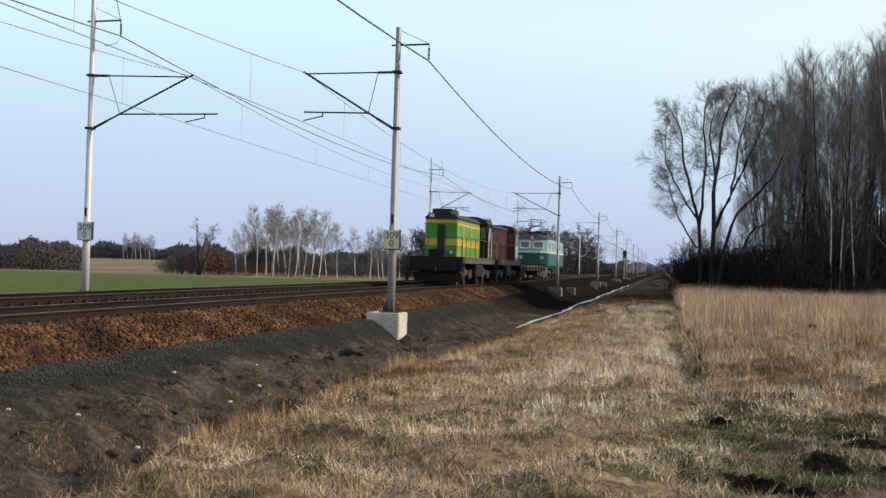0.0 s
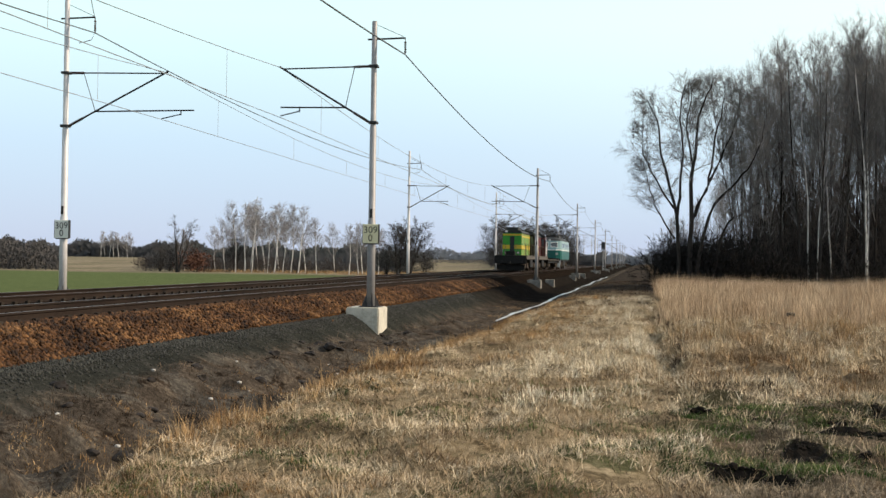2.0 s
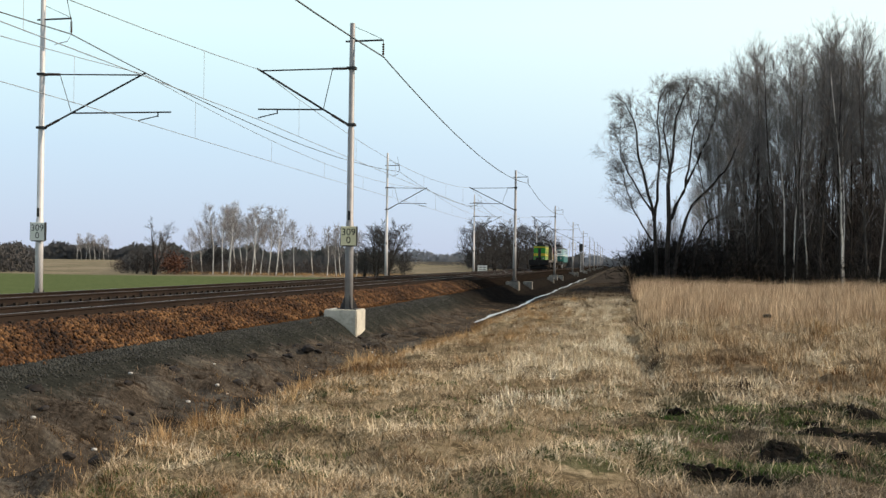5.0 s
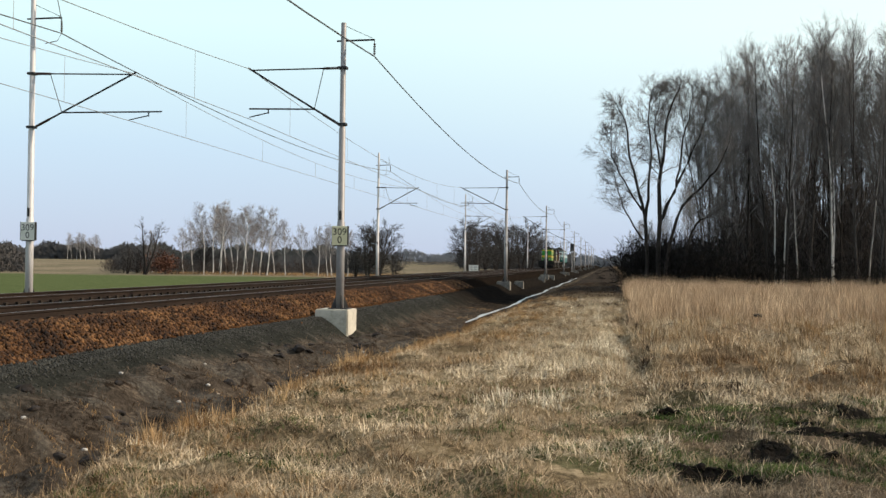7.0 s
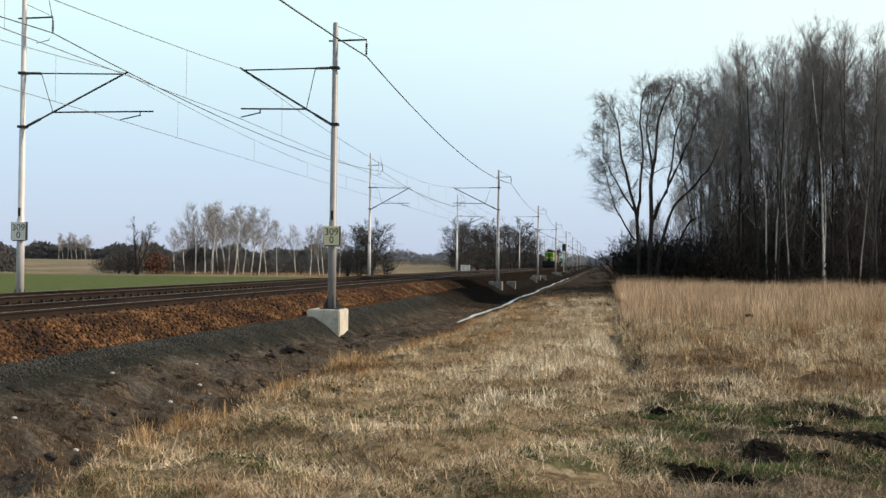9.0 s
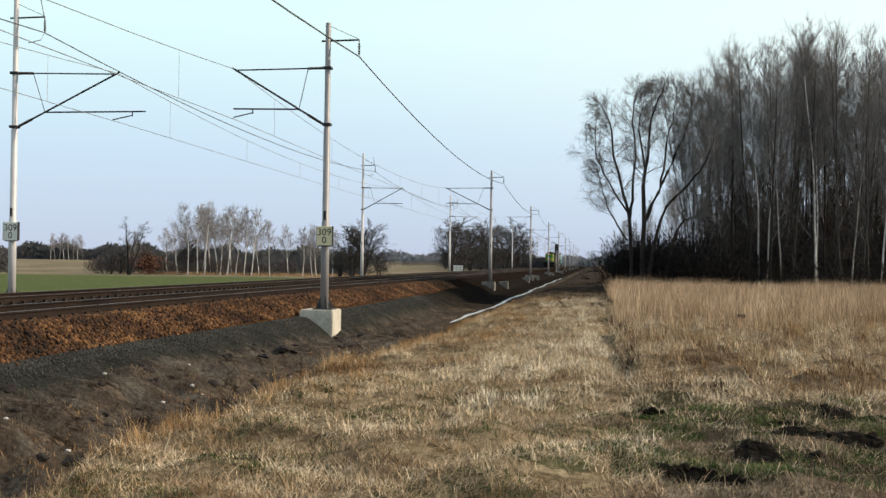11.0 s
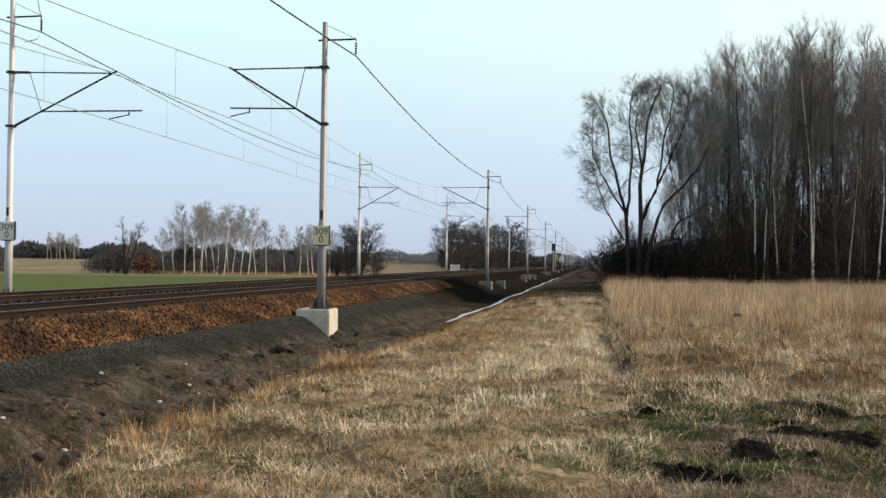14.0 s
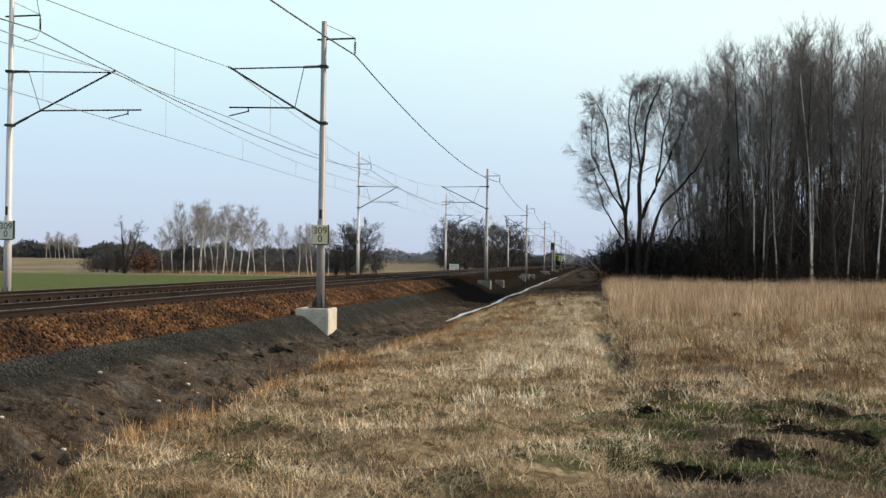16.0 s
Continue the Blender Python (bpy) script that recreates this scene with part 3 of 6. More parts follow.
def mast(top, foundation_z, side, reach, sign, pull):
    """A tubular catenary mast; side: the way (+1 or -1 along x) to its track; the base at its own origin's foot."""
    thing = empty("catenary_mast")
    body = lathe([(0.125, 0.0), (0.12, 2.6), (0.105, 2.62), (0.10, 5.4), (0.088, 5.42), (0.08, top - foundation_z - 0.02), (0.07, top - foundation_z)], 16)
    part("pole", body, STEEL if side < 0 else PALE_STEEL, thing, "weathered galvanised steel tube", smooth=True)
    g = bmesh.new()
    for k in range(4):
        fin = prism([(0.10, 0.012), (0.28, 0.012), (0.12, 0.42), (0.10, 0.42)], "y", -0.012, 0.012)
        me = bpy.data.meshes.new("fin")
        fin.transform(Matrix.Rotation(math.pi / 2 * k + 0.5, 4, "Z"))
        fin.to_mesh(me)
        fin.free()
        g.from_mesh(me)
        bpy.data.meshes.remove(me)
    box(g, -0.3, 0.3, -0.3, 0.3, 0.0, 0.03)
    part("base_gusset", g, DARK_STEEL, thing, "dark gusset plates bolted to the foundation")
    up, low = 6.79 - foundation_z, 5.09 - foundation_z
    apex = reach + 0.1
    s = side
    part("top_tie", rods(((0.1 * s, 0, up), (apex * s, 0, up - 0.05), 0.022)), DARK_STEEL, thing)
    part("cantilever_tube", rods(((0.1 * s, 0, low), ((apex + 0.1) * s, 0, up + 0.02), 0.03)), DARK_STEEL, thing)
    f = 0.27
    bx_, bz_ = (0.1 + (apex - 0.0) * f) * s, low + (up - low) * f
    reg = part("registration_arm", rods((((bx_), 0, bz_), ((reach + (1.05 if pull else 0.15)) * s, 0, bz_ + 0.02), 0.024)), DARK_STEEL, thing)
    at_, to_ = (reach + 0.62, reach - 0.02) if pull else (reach - 0.45, reach + 0.15)
    part("steady_arm", rods(((at_ * s, 0, bz_ + 0.01), (at_ * s, 0, bz_ - 0.13), 0.02),
                            ((at_ * s, 0, bz_ - 0.1), (to_ * s, 0, CONTACT - foundation_z + 0.06), 0.018)), DARK_STEEL, reg)
    part("brace", rods((((0.1 + 0.5) * s, 0, up - 0.01), (bx_, 0, bz_), 0.012)), DARK_STEEL, thing)
    for z, tilt in ((up, -0.02), (low, (up - low) / apex)):
        ins = bmesh.new()
        for k in range(7):
            a = 0.16 + 0.065 * k
            rod(ins, (a * s, 0, z + tilt * (a - 0.1)), ((a + 0.045) * s, 0, z + tilt * (a - 0.055)), 0.05, 0.036, 10)
        part("insulator", ins, INSULATOR, thing, "ribbed brown insulator")
        part("clamp", boxes((-0.13, 0.13, -0.13, 0.13, z - 0.04, z + 0.04), bevel=0.01), DARK_STEEL, thing)
    bz2 = top - foundation_z - (0.52 if side < 0 else 0.97)
    out = 0.95
    o = 1 if side < 0 else 1
    br = part("feeder_bracket", rods(((-0.2 * o, 0, bz2 - 0.03), (out * o, 0, bz2), 0.028), ((0.06 * o, 0, bz2 + 0.42), (out * 0.95 * o, 0, bz2 + 0.04), 0.008)), DARK_STEEL, thing)
    hang = bmesh.new()
    rod(hang, (out * o, 0, bz2), (out * o, 0, bz2 - 0.5), 0.012)
    for k in range(5):
        rod(hang, (out * o, 0, bz2 - 0.12 - 0.07 * k), (out * o, 0, bz2 - 0.16 - 0.07 * k), 0.04, 0.03, 10)
    part("hanging_insulator", hang, INSULATOR, br)
    part("number_plate", boxes((-0.04, 0.04, -0.135, -0.118, 2.68, 2.95), bevel=0.004), BLACK, thing, "small dark number plate")
    if side > 0:
        j = Bundle()
        j.add([(0.78, 0, top - foundation_z - 0.3), (0.93, 0.02, bz2 - 0.05), (0.95, 0.04, bz2 - 0.45), (0.8, 0.05, bz2 - 0.72), (0.36, 0.1, bz2 - 0.8)], 0.012, 5)
        j.mesh("jumper_wire", DARK_STEEL, br)
    if sign:
        plate = part("kilometre_sign", boxes((-0.235, 0.235, -0.16, -0.14, sign - 0.285, sign + 0.285), bevel=0.008), SIGN_CREAM if side < 0 else SIGN_WHITE, thing, "cream enamel kilometre plate with black digits")
        part("sign_edge", boxes((-0.245, -0.237, -0.165, -0.10, sign - 0.29, sign + 0.29), (0.237, 0.262, -0.165, -0.06, sign - 0.29, sign + 0.29), (-0.2, 0.22, -0.15, -0.10, sign - 0.315, sign - 0.287)), BLACK, plate)
        for text, z in (("309", sign + 0.02), ("0", sign - 0.22)):
            cu = bpy.data.curves.new("digits", "FONT")
            cu.body, cu.size, cu.align_x, cu.extrude = text, 0.29, "CENTER", 0.002
            tmp = bpy.data.objects.new("digits", cu)
            me = bpy.data.meshes.new_from_object(tmp)
            bpy.data.objects.remove(tmp)
            me.materials.clear()
            me.materials.append(BLACK)
            d = new("digits", me)
            d.matrix_basis = pose(0, -0.1635, z, 90, 0, 0)
            d.parent = plate
    return thing


def foundation(name="mast_foundation"):
    """A cast concrete block with a sloped underside towards the track."""
    bm = prism([(-0.62, 0.0), (0.36, 0.0), (0.36, -1.05), (-0.3, -1.05), (-0.62, -0.55)], "y", -0.55, 0.75)
    bmesh.ops.bevel(bm, geom=bm.edges[:], offset=0.03, segments=2, affect="EDGES")
    for v in bm.verts:
        v.co += Vector((noise.noise(v.co * 3), noise.noise(v.co * 3 + Vector((5, 0, 0))), 0)) * 0.015
    return bm


near_reach, far_reach = (2.75, 3.4), (3.25, 3.0)
NEAR_FOOT, FAR_FOOT = -0.46, -0.42
first_block = part("mast_foundation", foundation(), CONCRETE)
tagged(first_block, "pale cast concrete foundation block set in the embankment slope", "foundation", "mast foundations")
first_block.matrix_basis = pose(NEAR_X, FIRST, NEAR_FOOT)
dull_block = part("mast_foundation", foundation(), DULL_CONCRETE)
tagged(dull_block, "dull grey concrete foundation block under a mast", "foundation", "mast foundations")
masts = {}
LABEL_N = "galvanised tubular catenary mast with cantilever"
for i in range(-1, COUNT):
    y = FIRST + SPAN * i
    yf = y + 0.6
    for side, x, foot, top, reach, yy in ((-1, NEAR_X, NEAR_FOOT, 8.15, near_reach[i % 2], y), (1, FAR_X, FAR_FOOT, 9.53, far_reach[i % 2], yf)):
        key = (side, i % 2, i == 0)
        if key in masts:
            m = copy_thing(masts[key], pose(x, yy, foot))
        else:
            sign = (2.20 if side < 0 else 2.21) if i == 0 else 0
            m = mast(top, foot, side, reach, sign, side > 0 and i % 2 == 0)
            m.matrix_basis = pose(x, yy, foot)
            masts[key] = m
            tagged(m, LABEL_N + (" with a kilometre plate" if i == 0 else ""), "catenary mast", "catenary masts along the line")
        if (side, i) != (-1, 0):
            copy_thing(dull_block, pose(x, yy, foot, 0, 0, 0 if side < 0 else 180))
dull_block.matrix_basis = pose(NEAR_X + 0.3, 278.0, -0.6)
for y in (105.0, 139.5, 162.5, 221.0):
    block = copy_thing(dull_block, pose(NEAR_X + 0.3, y, -0.6))
    block.scale = (0.75, 0.75, 0.75)


def sag_line(points, sag, per=14):
    out = []
    for a, b in zip(points, points[1:]):
        a, b = Vector(a), Vector(b)
        for k in range(per):
            f = k / per
            p = a.lerp(b, f)
            p.z -= sag * 4 * f * (1 - f)
            out.append(p)
    return out + [Vector(points[-1])]


for side, x0, reach, name in ((-1, NEAR_X, near_reach, "near"), (1, FAR_X, far_reach, "far")):
    dy = 0 if side < 0 else 0.6
    sup = [(x0 + side * (reach[i % 2] + 0.12), FIRST + SPAN * i + dy, 6.77) for i in range(-1, COUNT)]
    con = [(x0 + side * (reach[i % 2] + 0.12), FIRST + SPAN * i + dy, CONTACT) for i in range(-1, COUNT)]
    line = empty("overhead_line", label="weathered copper contact wire hung from a messenger wire by droppers", category="overhead line", group="overhead lines")
    b = Bundle()
    b.add(sag_line(sup, 0.85), 0.010)
    b.mesh("messenger_wire", THIN_WIRE, line)
    b = Bundle()
    b.add(sag_line(con, 0.03, 6), 0.010)
    b.mesh("contact_wire", THIN_WIRE, line)
    for i in range(len(sup) - 1):
        for k in range(6):
            f = (k + 0.5) / 6
            p = Vector(sup[i]).lerp(Vector(sup[i + 1]), f)
            q = Vector(con[i]).lerp(Vector(con[i + 1]), f)
            p.z -= 0.85 * 4 * f * (1 - f)
            q.z -= 0.03 * 4 * f * (1 - f)
            if i < 6:
                d = Bundle()
                d.add([p, q], 0.006, 3)
                d.mesh("dropper", THIN_WIRE, line)
    top = 8.15 - 0.52 - 0.5 if side < 0 else 9.53 - 0.97 - 0.5
    feed = [(x0 + 0.95, FIRST + SPAN * i + dy, top) for i in range(-1, COUNT)]
    b = Bundle()
    b.add(sag_line(feed, 0.75), 0.021 if side < 0 else 0.018)
    f = b.mesh("feeder_cable", WIRE)
    tagged(f, "thick dark feeder cable slung between mast brackets", "cable", "feeder cables")


# ---------------------------------------------------------------- the train
TRAIN_X, TRAIN_Y = TRACKS[0], 59.8
LOCO_DARK = material("sooty_black_underframe", [(0.004, 0.0038, 0.0035), (0.013, 0.012, 0.011)], 0.75, 0.1, 5, 0.8, 0.1)
BOGIE = material("dusty_brown_bogie", [(0.03, 0.023, 0.018), (0.085, 0.066, 0.05)], 0.85, 0.1, 6, 0.8, 0.1)
FRAME_GREY = material("dusty_grey_frame", [(0.05, 0.044, 0.037), (0.11, 0.098, 0.08)], 0.75, 0, 5, 0.6)
ROOF_GREY = material("dark_grey_roof_paint", [(0.012, 0.014, 0.014), (0.038, 0.04, 0.039)], 0.7, 0, 4, 0.6)
LIME = material("bright_green_paint", [(0.02, 0.20, 0.018), (0.045, 0.30, 0.035)], 0.4, 0, 3, 0.5)
YELLOW = material("yellow_paint", [(0.42, 0.30, 0.015), (0.58, 0.42, 0.03)], 0.45, 0, 4, 0.5)
LIME_YELLOW = material("faded_yellow_green_paint", [(0.12, 0.19, 0.03), (0.24, 0.28, 0.06)], 0.5, 0, 4, 0.7)
RED = material("faded_red_paint", [(0.055, 0.005, 0.005), (0.095, 0.009, 0.008)], 0.5, 0, 4, 0.6)
RUST_RED = material("dull_red_paint", [(0.048, 0.008, 0.007), (0.085, 0.015, 0.012)], 0.6, 0, 4, 0.6)
TEAL = material("teal_green_paint", [(0.008, 0.075, 0.065), (0.014, 0.115, 0.10)], 0.4, 0, 3, 0.5)
PALE_TEAL = material("pale_grey_green_paint", [(0.15, 0.25, 0.255), (0.23, 0.34, 0.345)], 0.4, 0, 3, 0.5)
PAINT_WHITE = material("white_paint", [(0.62, 0.62, 0.58), (0.76, 0.76, 0.72)], 0.5, 0, 5, 0.5)
GLASS = material("dark_cab_glass", [(0.05, 0.06, 0.065), (0.09, 0.10, 0.105)], 0.06, 0, 1, 0, 0, spec=0.8)
LAMP_GLASS = material("lamp_lens", [(0.35, 0.34, 0.3), (0.5, 0.5, 0.46)], 0.12, 0, 1, 0, 0, spec=0.7)
RUBBER = material("dark_door_paint", [(0.012, 0.014, 0.012), (0.025, 0.028, 0.024)], 0.6, 0, 8)


def wheelsets(thing, places, r=0.47):
    for y in places:
        bm = bmesh.new()
        for s in (-0.76, 0.76):
            rod(bm, (s - 0.065, y, r), (s + 0.065, y, r), r, r, 24)
            rod(bm, (s + (0.08 if s > 0 else -0.08), y, r), (s + (0.02 if s > 0 else -0.02), y, r), 0.2, 0.2, 16)
        rod(bm, (-0.8, y, r), (0.8, y, r), 0.08, 0.08, 12)
        part("wheelset", bm, BOGIE, thing, "dusty steel wheelset")


def bogie(thing, y, base=2.2):
    bm = boxes((-1.06, -0.90, y - base / 2 - 0.55, y + base / 2 + 0.55, 0.52, 0.80), (0.90, 1.06, y - base / 2 - 0.55, y + base / 2 + 0.55, 0.52, 0.80),
               (-1.0, 1.0, y - 0.28, y + 0.28, 0.45, 0.95), bevel=0.03)
    for s in (-1, 1):
        for k in (-base / 2, base / 2):
            box(bm, s * 1.0 - 0.14, s * 1.0 + 0.14, y + k - 0.2, y + k + 0.2, 0.3, 0.66, 0.03)
            for q in (-0.36, 0.36):
                rod(bm, (s * 1.08, y + k + q, 0.42), (s * 1.08, y + k + q, 0.8), 0.085, 0.085, 10)
    part("bogie_frame", bm, BOGIE, thing, "dusty brown bogie frame with springs")
    wheelsets(thing, (y - base / 2, y + base / 2))


def buffers(thing, y, way):
    for s in (-0.86, 0.86):
        bm = rods(((s, y, 0.98), (s, y + way * 0.34, 0.98), 0.085), ((s, y + way * 0.34, 0.98), (s, y + way * 0.40, 0.98), 0.22), sides=16)
        part("buffer", bm, LOCO_DARK, thing)
    part("coupling", rods(((0, y, 0.9), (0, y + way * 0.32, 0.72), 0.05), ((-0.1, y + way * 0.3, 0.7), (0.1, y + way * 0.3, 0.7), 0.05)), LOCO_DARK, thing)


def diesel(front, band, flank, cab_paint, label, bars=False):
    """A four-axle hood locomotive: long hood, cab, short nose. Its near buffer beam at y = 0, rail top at z = 0."""
    loco = empty("diesel_locomotive", label=label, category="locomotive", group="diesel locomotives of the train")
    part("underframe", boxes((-1.32, 1.32, 0.0, 11.9, 1.12, 1.42), (-1.36, 1.36, 0.9, 11.0, 1.38, 1.46), bevel=0.02), FRAME_GREY, loco, "dusty grey underframe")
    for y, way in ((0.0, -1), (11.9, 1)):
        part("buffer_beam", boxes((-1.34, 1.34, y - 0.06, y + 0.06, 0.72, 1.45), bevel=0.03), LOCO_DARK, loco, "black buffer beam")
        buffers(loco, y + way * 0.06, way)
        part("rail_guard", prism([(-1.25, 0.62), (1.25, 0.62), (1.15, 0.18), (-1.15, 0.18)], "y", y - way * 0.25, y - way * 0.33), LOCO_DARK, loco)
        for s in (-1, 1):
            st = bmesh.new()
            for z in (0.42, 0.74, 1.06):
                box(st, s * 1.28 - 0.13, s * 1.28 + 0.13, y - way * 0.15 - 0.16, y - way * 0.15 + 0.16, z - 0.015, z + 0.015)
            for q in (-0.16, 0.16):
                rod(st, (s * 1.36, y - way * 0.15 + q, 0.4), (s * 1.36, y - way * 0.15 + q, 1.4), 0.016)
            part("steps", st, LOCO_DARK, loco)
    # long hood with rounded shoulders
    shell = [(-0.80, 1.46), (0.80, 1.46), (0.80, 3.30), (0.78, 3.38), (-0.78, 3.38), (-0.80, 3.30)]
    hood = part("hood", prism(shell, "y", 1.2, 8.9), flank, loco, "ribbed hood side with faded paint")
    part("hood_end", boxes((-0.815, 0.815, 1.16, 1.2, 1.46, 3.38), bevel=0.015), front, hood)
    part("hood_band", boxes((-0.825, 0.825, 1.14, 1.158, 2.02, 2.36)), flank if bars else band, hood, "painted band across the hood end")
    part("hood_top_band", boxes((-0.825, 0.825, 1.14, 1.158, 3.17, 3.32)), band, hood)
    part("end_door", boxes((-0.2, 0.2, 1.115, 1.138, 1.5, 3.10), bevel=0.01), RUBBER, hood, "black end door")
    for k in range(9):
        y = 1.35 + k * 0.835
        part("side_door", boxes((0.80, 0.818, y, y + 0.76, 1.56, 3.0), bevel=0.006), (flank, front, flank, flank, front, flank, front, flank, flank)[k] if not bars else (front, front, flank)[k % 3], hood)
        part("side_door", boxes((-0.818, -0.80, y, y + 0.76, 1.56, 3.0), bevel=0.006), flank, hood)
        part("door_handle", boxes((0.818, 0.84, y + 0.68, y + 0.72, 2.2, 2.36)), LOCO_DARK, hood)
    if not bars:
        part("side_band", boxes((0.802, 0.828, 1.2, 8.85, 2.0, 2.34)), band, hood, "yellow band along the hood side")
    part("hood_stripe", boxes((0.802, 0.826, 1.2, 8.85, 3.06, 3.17)), front if bars else band, hood)
    roof = part("hood_roof", prism([(-0.86, 3.38), (0.86, 3.38), (0.86, 3.44), (0.66, 3.62), (-0.66, 3.62), (-0.86, 3.44)], "y", 1.1, 8.95), ROOF_GREY, loco, "dark grey roof")
    part("radiator_cowl", boxes((-0.5, 0.5, 1.2, 3.1, 3.6, 3.9), bevel=0.05), ROOF_GREY, roof)
    part("exhaust_stack", boxes((-0.22, 0.22, 4.4, 5.0, 3.6, 3.95), bevel=0.03), LOCO_DARK, roof)
    part("roof_hatch", boxes((-0.45, 0.45, 5.6, 7.8, 3.6, 3.7), bevel=0.02), ROOF_GREY, roof)
    part("horn", rods(((0.3, 3.6, 3.6), (0.3, 3.6, 4.05), 0.03)), LOCO_DARK, roof)
    for s in (-0.55, 0.55):
        part("headlight", rods(((s, 1.16, 1.68), (s, 1.04, 1.68), 0.13), sides=16), LOCO_DARK, hood)
        part("lamp_lens", rods(((s, 1.045, 1.68), (s, 1.03, 1.68), 0.10), sides=16), LAMP_GLASS, hood)
    part("top_lamp", boxes((-0.62, -0.38, 1.05, 1.14, 3.44, 3.6), bevel=0.02), LAMP_GLASS, hood)
    part("battery_box", boxes((-0.55, 0.3, 0.55, 1.12, 1.46, 1.82), bevel=0.03), LOCO_DARK, loco)
    # cab
    cab = part("cab", prism([(-1.28, 1.46), (1.28, 1.46), (1.28, 2.5), (1.2, 3.42), (-1.2, 3.42), (-1.28, 2.5)], "y", 8.95, 11.0), cab_paint, loco, "driver's cab")
    part("cab_roof", prism([(-1.3, 3.40), (1.3, 3.40), (1.1, 3.66), (0.6, 3.82), (-0.6, 3.82), (-1.1, 3.66)], "y", 8.85, 11.1), ROOF_GREY, cab)
    for s in (-1, 1):
        bm = prism([(9.2, 2.5), (9.95, 2.5), (9.95, 3.2), (9.2, 3.2)], "x", s * 1.235, s * 1.30)
        part("cab_window", bm, GLASS, cab)
        part("cab_window", prism([(s * 0.86, 2.55), (s * 1.18, 2.55), (s * 1.12, 3.25), (s * 0.86, 3.25)], "y", 8.92, 8.955), GLASS, cab)
        part("cab_door", boxes((s * 1.285 - 0.012, s * 1.285 + 0.012, 10.15, 10.8, 1.5, 2.48), bevel=0.004), cab_paint, cab)
        for yh in (8.98, 10.08):
            part("cab_handrail", rods(((s * 1.33, yh, 1.5), (s * 1.33, yh, 2.95), 0.02)), PAINT_WHITE, cab, "white handrail")
        if bars:
            for k in range(4):
                part("white_lettering_bar", boxes((s * 1.29 - 0.02, s * 1.29 + 0.02, 9.15 + 0.42 * k, 9.45 + 0.42 * k, 1.68, 2.45)), PAINT_WHITE, cab)
    part("short_hood", boxes((-0.8, 0.8, 11.0, 11.8, 1.46, 2.9), bevel=0.04), flank, loco)
    # walkway rails
    for s in (-1, 1):
        bm = rods(((s * 1.28, 1.3, 2.42), (s * 1.28, 8.9, 2.42), 0.018))
        for k in range(6):
            rod(bm, (s * 1.28, 1.3 + 1.52 * k, 1.46), (s * 1.28, 1.3 + 1.52 * k, 2.42), 0.018)
        part("walkway_rail", bm, FRAME_GREY, loco, "thin grey handrail")
        bm = rods(((s * 1.28, 0.06, 1.45), (s * 1.28, 0.06, 2.45), 0.03), ((s * 0.45, 0.06, 1.45), (s * 0.45, 0.06, 2.45), 0.02), ((s * 1.28, 0.06, 2.42), (s * 0.45, 0.06, 2.42), 0.02), ((s * 1.28, 0.06, 1.95), (s * 0.45, 0.06, 1.95), 0.015))
        part("end_rail", bm, FRAME_GREY if not bars else YELLOW, loco, "painted end railing")
        part("fuel_tank", boxes((s * 1.12 - 0.16, s * 1.12 + 0.16, 4.9, 7.2, 0.42, 1.1), bevel=0.06), LOCO_DARK, loco)
    bogie(loco, 2.6)
    bogie(loco, 9.3)
    return loco


